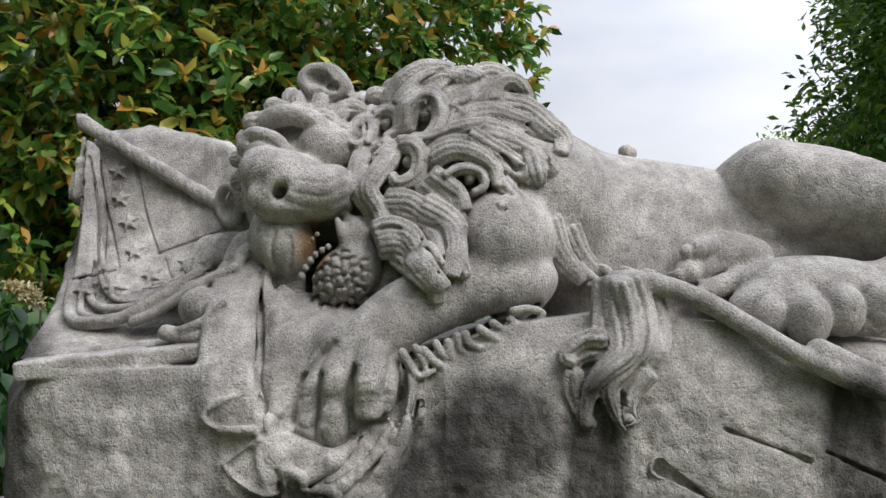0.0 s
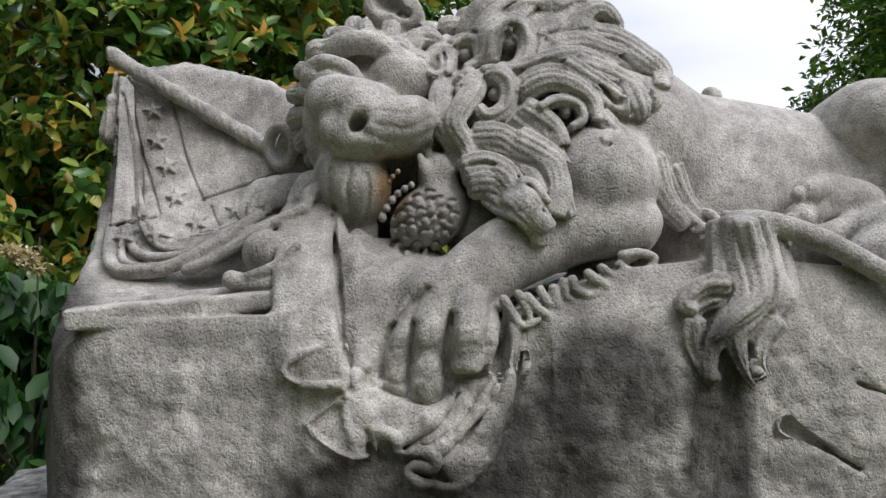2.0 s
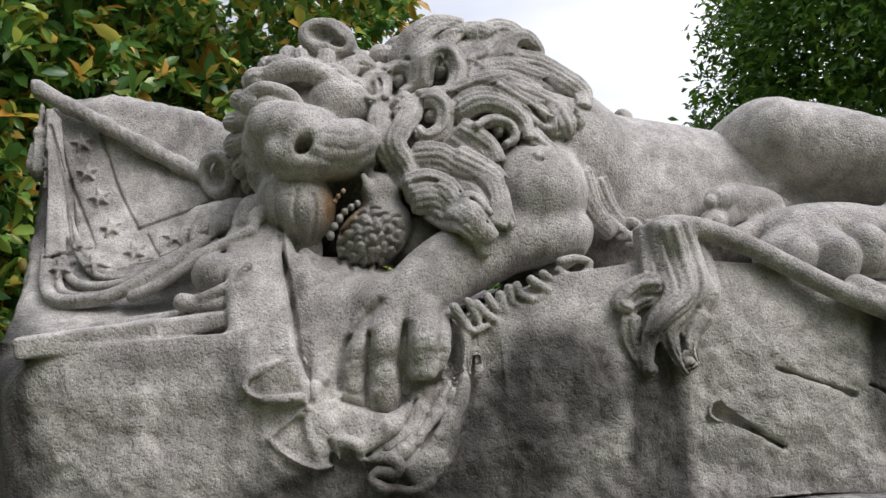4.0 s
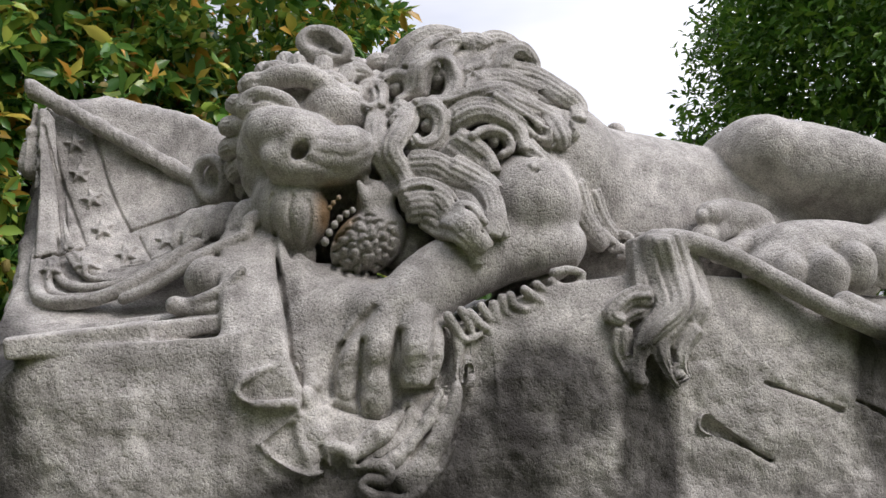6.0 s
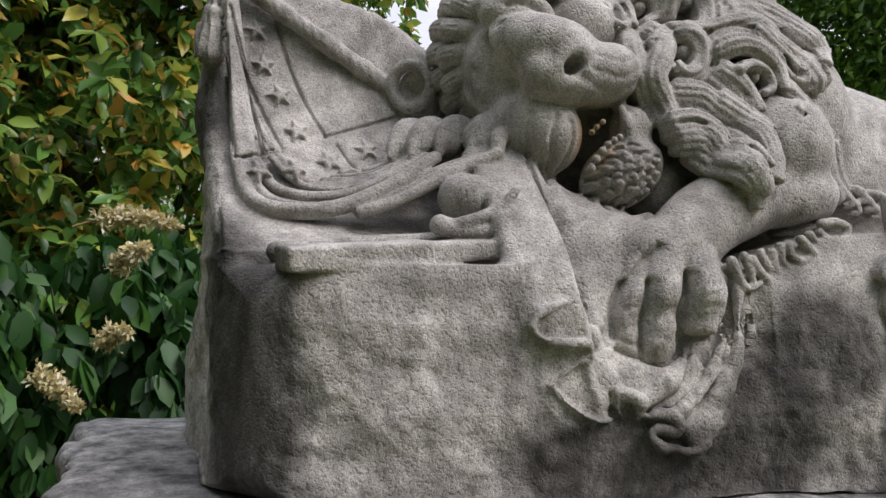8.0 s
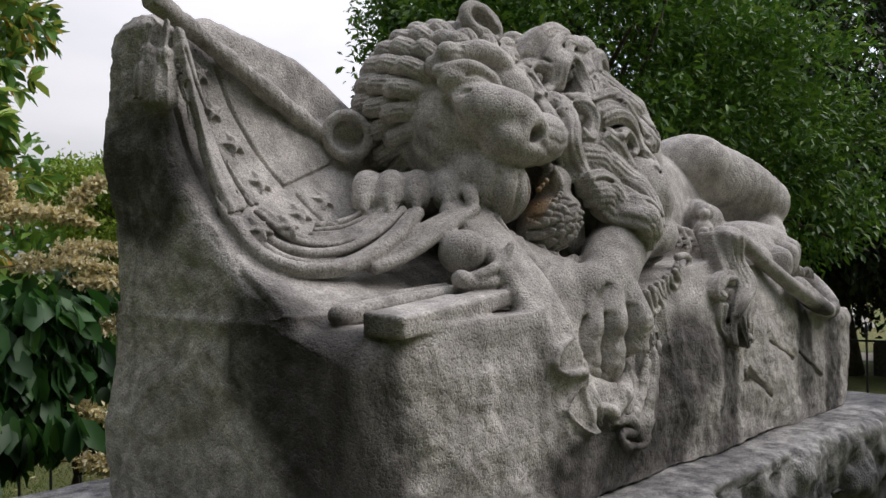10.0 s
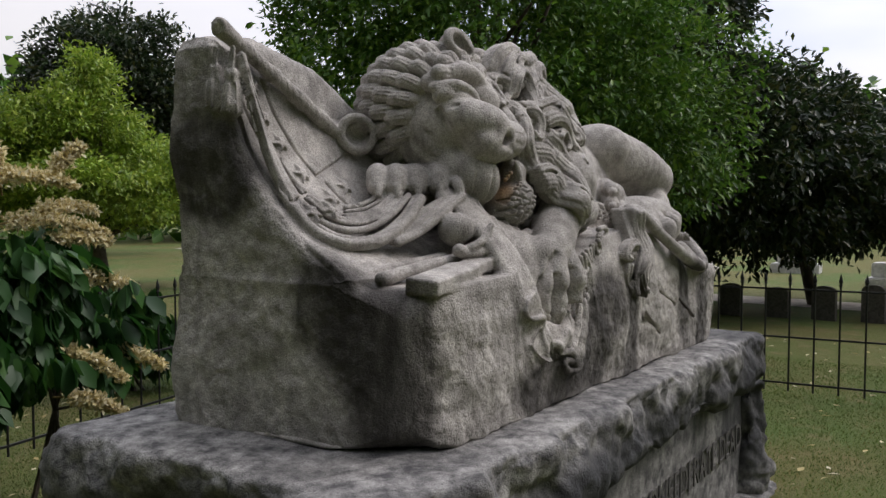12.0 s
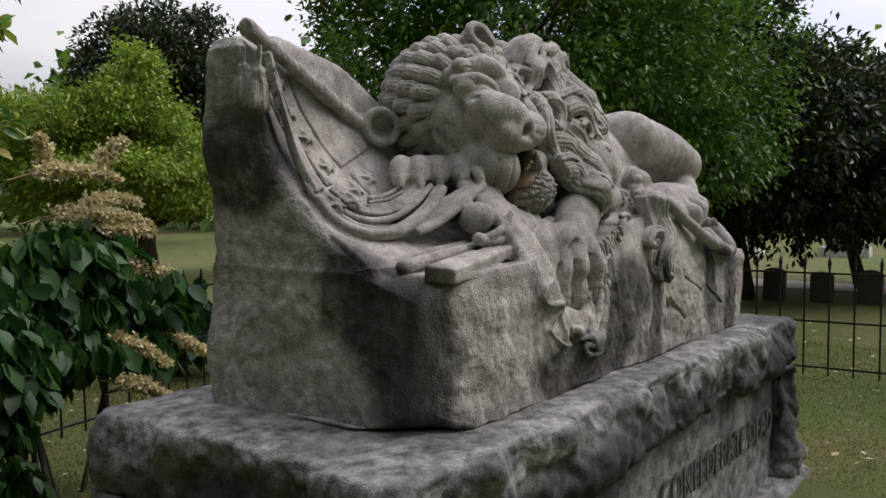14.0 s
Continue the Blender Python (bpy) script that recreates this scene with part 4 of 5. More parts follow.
    lock([(-0.236, 2.741, 2.134), (-0.265, 2.662, 2.050), (-0.265, 2.626, 1.972), (-0.230, 2.640, 1.906), (-0.207, 2.614, 1.846)], 0.024, width=0.03)
    lock([(-0.196, 2.705, 2.125), (-0.167, 2.663, 2.083), (-0.205, 2.615, 2.018), (-0.227, 2.597, 1.965), (-0.191, 2.597, 1.897), (-0.186, 2.564, 1.837)], 0.022, width=0.03)

    lock([(-0.167, 2.606, 1.925), (-0.105, 2.577, 1.919), (-0.056, 2.572, 1.884), (-0.018, 2.557, 1.856), (0.023, 2.500, 1.811)], 0.020, width=0.05)
    lock([(-0.159, 2.611, 1.897), (-0.105, 2.584, 1.878), (-0.040, 2.575, 1.856), (-0.007, 2.515, 1.806), (0.005, 2.460, 1.753)], 0.020, width=0.05)
    lock([(-0.198, 2.559, 1.823), (-0.150, 2.544, 1.833), (-0.105, 2.525, 1.813), (-0.073, 2.511, 1.773), (-0.047, 2.439, 1.758), (-0.016, 2.410, 1.713)], 0.020, width=0.05)
    lock([(-0.185, 2.544, 1.787), (-0.138, 2.531, 1.790), (-0.090, 2.529, 1.759), (-0.068, 2.425, 1.732), (-0.025, 2.415, 1.678), (0.003, 2.431, 1.653)], 0.018, width=0.05)
    lock([(-0.133, 2.543, 1.759), (-0.094, 2.517, 1.725), (-0.070, 2.424, 1.700), (-0.028, 2.434, 1.657), (-0.019, 2.446, 1.615)], 0.018, width=0.04)
    lock([(-0.057, 2.565, 1.908), (0.007, 2.551, 1.871), (0.040, 2.499, 1.828), (0.040, 2.454, 1.755), (0.022, 2.432, 1.695)], 0.018, width=0.05)
    lock([(0.021, 2.546, 1.853), (0.042, 2.483, 1.792), (0.049, 2.461, 1.731), (0.064, 2.460, 1.691)], 0.014, width=0.03)

    tube([(-0.119, 2.412, 1.470), (-0.093, 2.415, 1.428), (-0.070, 2.414, 1.404), (-0.030, 2.415, 1.418)], 0.015, tip=0.6, k=0.004)
    tube([(-0.058, 2.416, 1.476), (-0.028, 2.417, 1.444), (0.005, 2.421, 1.425)], 0.015, tip=0.6, k=0.004)
    tube([(0.011, 2.428, 1.498), (0.024, 2.427, 1.451), (0.057, 2.430, 1.439)], 0.015, tip=0.6, k=0.004)
    tube([(0.061, 2.427, 1.520), (0.071, 2.428, 1.493), (0.109, 2.432, 1.480), (0.137, 2.437, 1.495)], 0.015, tip=0.6, k=0.004)
    tube([(0.103, 2.428, 1.535), (0.138, 2.437, 1.511), (0.184, 2.453, 1.486), (0.225, 2.463, 1.497)], 0.015, tip=0.6, k=0.004)
    tube([(0.205, 2.470, 1.584), (0.247, 2.467, 1.591), (0.289, 2.467, 1.577), (0.270, 2.467, 1.549)], 0.015, tip=0.6, k=0.004)
    tube([(-0.082, 2.414, 1.485), (-0.060, 2.415, 1.445), (-0.047, 2.413, 1.407)], 0.013, tip=0.6, k=0.004)
    tube([(-0.023, 2.425, 1.496), (-0.001, 2.424, 1.459), (0.036, 2.428, 1.450)], 0.013, tip=0.6, k=0.004)
    tube([(0.036, 2.428, 1.516), (0.047, 2.429, 1.474), (0.083, 2.431, 1.457)], 0.013, tip=0.6, k=0.004)
    tube([(0.142, 2.443, 1.551), (0.179, 2.456, 1.527), (0.216, 2.464, 1.513)], 0.013, tip=0.6, k=0.004)
    tube([(0.193, 2.465, 1.559), (0.227, 2.467, 1.542), (0.261, 2.467, 1.529)], 0.012, tip=0.6, k=0.004)

    lock([(0.478, 2.455, 1.658), (0.461, 2.420, 1.568), (0.440, 2.386, 1.489), (0.380, 2.386, 1.458), (0.356, 2.390, 1.423)], 0.022, width=0.03)
    lock([(0.493, 2.405, 1.664), (0.492, 2.400, 1.568), (0.492, 2.361, 1.474), (0.428, 2.352, 1.397), (0.396, 2.352, 1.336), (0.393, 2.346, 1.272)], 0.022, width=0.03)
    lock([(0.543, 2.412, 1.667), (0.569, 2.416, 1.583), (0.561, 2.360, 1.489), (0.512, 2.358, 1.427), (0.459, 2.352, 1.366), (0.478, 2.338, 1.290), (0.500, 2.339, 1.250)], 0.024, width=0.03)
    lock([(0.594, 2.460, 1.648), (0.620, 2.442, 1.550), (0.602, 2.376, 1.472), (0.546, 2.374, 1.410), (0.501, 2.369, 1.361)], 0.022, width=0.03)
    lock([(0.506, 2.380, 1.656), (0.528, 2.388, 1.568), (0.522, 2.343, 1.475), (0.451, 2.337, 1.414), (0.402, 2.339, 1.365)], 0.020, width=0.02)
    lock([(0.570, 2.355, 1.404), (0.538, 2.354, 1.365), (0.518, 2.340, 1.320), (0.535, 2.340, 1.271)], 0.016, width=0.02)
    lock([(0.364, 2.377, 1.412), (0.361, 2.379, 1.349), (0.389, 2.365, 1.288), (0.414, 2.358, 1.264)], 0.014, width=0.02)
    lock([(0.443, 2.376, 1.505), (0.392, 2.383, 1.503), (0.340, 2.381, 1.459), (0.361, 2.367, 1.441)], 0.016, width=0.02)

    tube([(0.502, 2.448, 1.670), (0.565, 2.438, 1.669), (0.646, 2.438, 1.651), (0.759, 2.438, 1.605), (0.860, 2.408, 1.540), (0.970, 2.368, 1.466), (1.080, 2.338, 1.411), (1.199, 2.308, 1.358)], 0.030)
    # hearts of the ringlets
    for q, r in (((-0.108, 2.679, 2.063), 0.020), ((-0.185, 2.792, 2.211), 0.020), ((-0.055, 2.766, 2.235), 0.024), ((0.085, 2.619, 1.997), 0.018)):
        blob(q, (r, r * 1.6, r), k=0.006)
    # chisel marks, breaks and score lines in the block
    slab((0.69, 2.36, 1.09), (0.115, 0.05, 0.010), (0, 32, 0), 0.004, k=0.006, cut=True)
    slab((0.90, 2.36, 1.205), (0.13, 0.045, 0.007), (0, 21, 0), 0.003, k=0.006, cut=True)
    slab((1.2, 2.355, 1.12), (0.16, 0.045, 0.007), (0, 25, 0), 0.003, k=0.006, cut=True)
    score([(0.535, 2.37, 1.2), (0.54, 2.37, 1.1), (0.53, 2.37, 1.03)], 0.008, 0.012)

    verts, quads = c.surface()

    def bare(v, n):
        """Rough on the block's own faces, fine on the carving."""
        low = np.clip((1.40 - v[:, 2]) / 0.08, 0, 1)
        back = np.clip((v[:, 1] - 3.25) / 0.06, 0, 1)
        left = np.clip((-1.31 - v[:, 0]) / 0.03, 0, 1) * np.clip((-n[:, 0] - 0.3) / 0.3, 0, 1)
        return np.clip(0.08 + np.maximum(np.maximum(low * np.clip((2.44 - v[:, 1]) / 0.03 + (v[:, 0] < -0.6), 0, 1), back), left), 0, 1)

    verts = rough(verts, quads, 0.022, 3.6, 4, bare)
    verts = rough(verts, quads, 0.0045, 26, 3, lambda v, n: 0.1 + 0.9 * bare(v, n))
    return tagged(mesh_object("lion_statue", verts, quads, STONE, smooth=True), "grey weathered marble lion carved dying upon a flag and shield", "statue")


STEP = 0.005
lion_statue()


def rock(name, lo, hi, step, edge, size, scale, label="", parent=None, material=None, where=None):
    c = Clay(np.array(lo) - 0.12, np.array(hi) + 0.12, step)
    mid, half = (np.array(lo) + np.array(hi)) / 2, (np.array(hi) - np.array(lo)) / 2
    c.slab(mid, half, edge=edge, k=0.002)
    verts, quads = c.surface()
    verts = rough(verts, quads, size, scale, 4, where)
    verts = rough(verts, quads, size * 0.2, scale * 4.5, 3, where)
    ob = mesh_object(name, verts, quads, material or BASE_STONE, parent, smooth=True)
    return tagged(ob, label)


def faces_only(v, n):
    """Rock-faced sides, a dressed top."""
    return 1 - 0.85 * np.clip((n[:, 2] - 0.6) / 0.3, 0, 1)


base = tagged(new("pedestal"), "two-course rock-faced grey marble pedestal with black stains", "pedestal")
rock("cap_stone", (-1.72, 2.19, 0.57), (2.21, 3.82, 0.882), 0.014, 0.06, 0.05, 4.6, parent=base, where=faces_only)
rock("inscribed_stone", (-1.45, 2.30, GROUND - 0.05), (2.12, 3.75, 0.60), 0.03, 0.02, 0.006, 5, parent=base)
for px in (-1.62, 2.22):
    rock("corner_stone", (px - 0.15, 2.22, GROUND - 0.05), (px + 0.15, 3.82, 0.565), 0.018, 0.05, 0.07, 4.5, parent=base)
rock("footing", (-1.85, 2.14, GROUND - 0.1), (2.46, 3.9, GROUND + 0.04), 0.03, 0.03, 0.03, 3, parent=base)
text = bpy.data.curves.new("inscription", "FONT")
text.body, text.size, text.extrude, text.align_x = "CONFEDERATE DEAD", 0.23, 0.004, "RIGHT"
letters = new("inscription", text)
letters.data.materials.append(CARVED)
letters.matrix_world = pose(2.02, 2.288, 0.16, 90, 0, 0) @ Matrix.Diagonal((0.78, 1.0, 1, 1))
letters.parent = base
tagged(letters, "dark carved capitals")

# ---- ground ----
bm = bmesh.new()
bmesh.ops.create_grid(bm, x_segments=60, y_segments=60, size=400)
ground = part("ground", bm, LAWN)
ground.location = (0, 0, GROUND)
tagged(ground, "mown cemetery lawn, green and worn olive brown", "ground", kind="structure")


def grass():
    rng = np.random.RandomState(5)
    n = 120000
    xy = np.concatenate([rng.uniform((2.2, -1.5), (7.5, 5.5), (n // 2, 2)), rng.uniform((-3.5, 3.9), (3.5, 9), (n // 2, 2))])
    a, h = rng.uniform(0, 2 * math.pi, n), rng.uniform(0.008, 0.026, n)
    side = np.stack([np.cos(a), np.sin(a), 0 * a], 1) * 0.004
    foot = np.column_stack([xy, np.full(n, GROUND)])
    tip = foot + np.stack([rng.normal(0, 0.012, n), rng.normal(0, 0.012, n), h], 1)
    verts = np.stack([foot - side, foot + side, tip], 1).reshape(-1, 3)
    ob = mesh_object("grass", verts, np.arange(3 * n).reshape(-1, 3), BLADE)
    tagged(ob, "short green lawn grass with dry blades", "grass", kind="stuff")


grass()


# ---- fence ----
def fence(name, a, b, label):
    """Spear-topped iron pickets on three rails from a to b."""
    top = tagged(new(name), label, "fence", "iron fence round the plot")
    a, b = Vector((*a, GROUND)), Vector((*b, GROUND))
    n = int((b - a).length / 0.225)
    bm = bmesh.new()
    tube_mesh(bm, [(0, 0, 0.04), (0, 0, 1.10)], [0.0095, 0.0095], 6)
    tube_mesh(bm, [(0, 0, 1.10), (0, 0, 1.115), (0, 0, 1.13), (0, 0, 1.155), (0, 0, 1.23)], [0.0095, 0.018, 0.012, 0.02, 0.002], 6)
    first = part("picket", bm, IRON, top)
    first.location = a
    for i in range(1, n + 1):
        o = new("picket", first.data)
        o.parent, o.location = top, a.lerp(b, i / n)
    for z in (0.12, 0.58, 1.06):
        bm = bmesh.new()
        tube_mesh(bm, [a + Vector((0, 0, z)), b + Vector((0, 0, z))], [0.013, 0.013], 4)
        part("rail", bm, IRON, top)
    return top


fence("iron_fence", (-4.6, 6.15), (4.92, 7.93), "black wrought iron picket fence with spear tips behind the monument")
fence("iron_fence", (4.92, 7.93), (5.85, -2.5), "black wrought iron picket fence with spear tips on the lawn")


# ---- trees and shrubs ----
def leaves(rng, centres, per, spread, size, outward=None, droop=0.3, ratio=0.42, strew=0.8, fine=False):
    """Folded leaves in tufts round the centres, as vertices and triangles."""
    n = len(centres) * per
    at = np.repeat(centres, per, 0) + rng.normal(0, 1, (n, 3)) * spread
    d = rng.normal(0, 1, (n, 3)) * strew
    if outward is not None:
        d += np.repeat(outward, per, 0) * 0.8
    d[:, 2] -= droop
    d /= np.linalg.norm(d, axis=1)[:, None]
    w = np.cross(d, rng.normal(0, 0.6, (n, 3)) + (0, 0, 1))
    w /= np.linalg.norm(w, axis=1)[:, None]
    up = np.cross(w, d)
    s = size * rng.uniform(0.6, 1.25, (n, 1))
    if fine:
        lo, hi = at + d * s * 0.28, at + d * s * 0.68
        verts = np.stack([at, lo + w * s * ratio * 0.42 + up * s * 0.06, hi + w * s * ratio * 0.46 + up * s * 0.05, at + d * s - up * s * 0.12, hi - w * s * ratio * 0.46 + up * s * 0.05, lo - w * s * ratio * 0.42 + up * s * 0.06, at + d * s * 0.5], 1)
        base = 7 * np.arange(n)[:, None]
        return verts.reshape(-1, 3), np.concatenate([base + k for k in ((0, 1, 6), (1, 2, 6), (2, 3, 6), (3, 4, 6), (4, 5, 6), (5, 0, 6))], 1).reshape(-1, 3)
    mid = at + d * s * 0.55
    verts = np.stack([at, mid + w * s * ratio / 2 + up * s * 0.09, at + d * s - up * s * 0.08, mid - w * s * ratio / 2 + up * s * 0.09], 1)
    base = 4 * np.arange(n)[:, None]
    return verts.reshape(-1, 3), np.concatenate([base + (0, 1, 2), base + (0, 2, 3)], 1).reshape(-1, 3)


def tuft_places(rng, blobs, tufts, shell, seed):
    """Places that fill the blobs unevenly, thickest near their skin, and the ways out of them."""
    vol = np.array([r[0] * r[1] * r[2] for c, r in blobs]) ** 0.67
    cs, ds = [], []
    for (c, r), share in zip(blobs, vol / vol.sum()):
        k = int(tufts * share)
        d = np.repeat(rng.normal(0, 1, (k // 9 + 1, 3)), 9, 0)[:k]
        d = d / np.linalg.norm(d, axis=1)[:, None] + rng.normal(0, 0.13, (k, 3))
        d /= np.linalg.norm(d, axis=1)[:, None]
        rad = shell + (1.06 - shell) * np.clip(np.repeat(rng.rand(k // 9 + 1, 1), 9, 0)[:k] ** 0.5 + rng.normal(0, 0.1, (k, 1)), 0, 1.1)
        wide = 1 + 0.2 * lumps(d * 1.9 + seed, 1.3, 3)
        cs.append(np.array(c) + d * rad * wide[:, None] * np.array(r))
        ds.append(d)
    return np.concatenate(cs), np.concatenate(ds)


def tree(name, foot, blobs, leaf, material, tufts, per, spread, label, seed, shell=0.6, trunk=0.2, ratio=0.42, fine=False):
    """Trunk and limbs, and a crown of tufts of leaves; blobs: centre and radii of the crown's masses."""
    rng = np.random.RandomState(seed)
    top = tagged(new(name), label, "tree")
    foot = np.array(foot, float)
    bm = bmesh.new()
    mean = np.mean([b[0] for b in blobs], 0)
    tube_mesh(bm, [foot, foot * 0.6 + mean * 0.4, mean], [trunk, trunk * 0.7, trunk * 0.3], 9)
    for (c, r) in blobs:
        for _ in range(7):
            end = np.array(c) + np.clip(rng.normal(0, 0.5, 3), -0.9, 0.9) * np.array(r)
            start = foot + (mean - foot) * rng.uniform(0.35, 0.9)
            bend = (start + end) / 2 + rng.normal(0, 0.12, 3)
            tube_mesh(bm, [start, bend, end], [trunk * 0.3, trunk * 0.18, 0.012], 6)
    part("trunk", bm, BARK, top, smooth=True)
    cs, ds = tuft_places(rng, blobs, tufts, shell, seed)
    v, f = leaves(rng, cs, per, spread, leaf, ds, ratio=ratio, fine=fine)
    mesh_object("crown", v, f, material, top)
    return top, cs, ds, rng


near, cs, ds, rng = tree("magnolia_tree", (-2.9, 10.2, GROUND), [((-2.9, 10.0, 3.0), (3.2, 3.2, 3.0)), ((-1.2, 10.8, 5.0), (2.3, 2.6, 2.4)), ((-4.2, 9.4, 4.6), (2.4, 2.6, 2.6)), ((-3.2, 9.0, 0.9), (2.6, 2.2, 1.1))],
    0.21, MAGNOLIA, 8500, 9, 0.02, "broad magnolia tree with glossy dark leaves, bronze shoots and cones", 11, shell=0.45, ratio=0.42, fine=True)
cone = bmesh.new()
bmesh.ops.create_icosphere(cone, subdivisions=2, radius=1)
for v in cone.verts:
    v.co = Vector((v.co.x * 0.032, v.co.y * 0.032, v.co.z * 0.055)) * (1 + 0.12 * math.sin(23 * v.co.z) * math.cos(9 * math.atan2(v.co.y, v.co.x)))
cone_mesh = bpy.data.meshes.new("seed_cone")
cone.to_mesh(cone_mesh)
cone.free()
cone_mesh.materials.append(CONE)
picked = [i for i in range(len(cs)) if ds[i][1] < -0.35 and cs[i][2] > 1.2 and cs[i][1] < 8.6]
for i in picked[::9][:70]:
    o = new("seed_cone", cone_mesh)
    o.parent, o.location = near, cs[i] + ds[i] * 0.10
    o.rotation_euler = (rng.normal(0, 0.3), rng.normal(0, 0.3), 0)

tree("oak_tree", (5.9, 6.9, GROUND), [((5.8, 6.6, 3.7), (2.5, 2.5, 2.1)), ((4.8, 7.8, 4.1), (1.2, 1.2, 1.0)), ((6.5, 5.0, 3.0), (1.5, 1.6, 1.5)), ((6.2, 7.0, 5.8), (2.3, 2.3, 1.6)), ((6.4, 6.4, 1.9), (1.6, 1.6, 0.8))],
    0.105, OAK, 7500, 14, 0.09, "spreading oak tree with light green foliage", 12, shell=0.45)
tree("magnolia_tree", (11.2, 5.4, GROUND), [((11.4, 5.0, 2.5), (2.4, 2.4, 1.7)), ((10.7, 6.2, 5.4), (1.8, 1.8, 2.6)), ((10.6, 6.4, 3.2), (2.2, 2.0, 2.4))],
    0.16, DARK_LEAF, 4200, 14, 0.09, "tall dark magnolia tree beyond the fence", 13, shell=0.45)
tree("magnolia_tree", (13.6, 4.0, GROUND), [((13.6, 4.0, 2.3), (2.3, 2.5, 1.5)), ((13.2, 5.2, 2.5), (2.0, 2.0, 1.6))],
    0.16, DARK_LEAF, 2600, 14, 0.09, "dark magnolia tree beyond the headstones", 14, shell=0.45, trunk=0.13)
tree("magnolia_tree", (14.2, 1.2, GROUND), [((14.2, 1.3, 1.8), (1.7, 2.0, 1.2)), ((14.0, 0.2, 2.1), (1.3, 1.2, 1.2))],
    0.16, DARK_LEAF, 900, 12, 0.12, "thin dark magnolia tree with gaps in its crown", 19, shell=0.4, trunk=0.12)
tree("dogwood_tree", (7.4, 17.2, GROUND), [((7.6, 17.0, 1.6), (1.5, 1.6, 0.32)), ((6.8, 17.2, 2.25), (2.2, 2.0, 0.36)), ((8.1, 17.0, 2.75), (1.3, 1.3, 0.34)), ((6.8, 17.2, 3.4), (1.3, 1.3, 0.5)), ((7.0, 17.2, 4.25), (0.6, 0.7, 0.65)), ((5.2, 18.0, 3.1), (1.3, 1.4, 0.6)), ((5.8, 17.5, 1.9), (1.2, 1.2, 0.45)), ((9.6, 17.0, 2.0), (1.5, 1.6, 0.5))],
    0.13, PALE_LEAF, 5200, 13, 0.12, "layered pale green dogwood tree across the lawn", 15, shell=0.3, trunk=0.24)
tree("oak_tree", (15.5, 29.5, GROUND), [((15.9, 29.2, 6.3), (2.7, 2.9, 2.2)), ((14.4, 30, 5.0), (1.6, 1.8, 1.5)), ((17.6, 28.5, 4.8), (2.0, 2.4, 1.8))],
    0.26, DARK_LEAF, 3600, 12, 0.2, "dark oak tree far behind the dogwood", 16, shell=0.4)


# Unseen trees added behind and left of the camera to block low sky light.
for i, (x, y) in enumerate(((-7.5, -8.0), (0.5, -10.0), (8.5, -8.0), (-11.5, 1.0), (-9.5, -3.5))):
    tree("oak_tree", (x, y, GROUND), [((x, y, 5.2), (3.6, 3.4, 2.8)), ((x + 1.2, y + 0.3, 7.4), (2.6, 2.6, 2.0))], 0.22, OAK, 2600, 10, 0.2, "unseen green oak tree added to block low sky light", 50 + i, shell=0.4)


def buckeye(name, blobs, tufts, seed, spikes, label):
    """A shrub of drooping five-fingered leaves, with long spikes of pale flowers."""
    rng = np.random.RandomState(seed)
    top = tagged(new(name), label, "shrub")
    bm = bmesh.new()
    for c, r in blobs:
        for _ in range(6):
            end = np.array(c) + rng.normal(0, 0.4, 3) * np.array(r)
            tube_mesh(bm, [(c[0] + rng.normal(0, 0.1), c[1] + rng.normal(0, 0.1), GROUND - 0.02), (c[0], c[1], c[2] * 0.4), end], [0.02, 0.014, 0.006], 6)
    part("stem", bm, BARK, top)
    cs, ds = tuft_places(rng, blobs, tufts, 0.35, seed)
    cs, ds = cs[cs[:, 2] > GROUND + 0.25], ds[cs[:, 2] > GROUND + 0.25]
    v, f = leaves(rng, cs, 5, 0.015, 0.18, ds * 0.5, droop=1.5, ratio=0.52, strew=0.5, fine=True)
    mesh_object("foliage", v, f, BUCKEYE, top)
    for foot, way, length in spikes:
        way = Vector(way).normalized()
        pts = [Vector(foot) + way * length * s + Vector((0, 0, -0.35 * length * s * s)) for s in np.linspace(0, 1, 7)]
        bm = bmesh.new()
        tube_mesh(bm, pts, [0.006] * 6 + [0.003], 5)
        spike = part("flower_spike", bm, TWIG, top)
        n = 560
        s = rng.uniform(0.25, 1, n)
        at = np.array([pts[0] + way * length * q + Vector((0, 0, -0.35 * length * q * q)) for q in s]) + rng.normal(0, 1, (n, 3)) * (0.024 * (1.25 - s))[:, None]
        v, f = leaves(rng, at, 2, 0.008, 0.036, None, droop=-0.2, ratio=0.5)
        tagged(mesh_object("blossom", v, f, FLOWER, spike), kind="stuff")
    return top


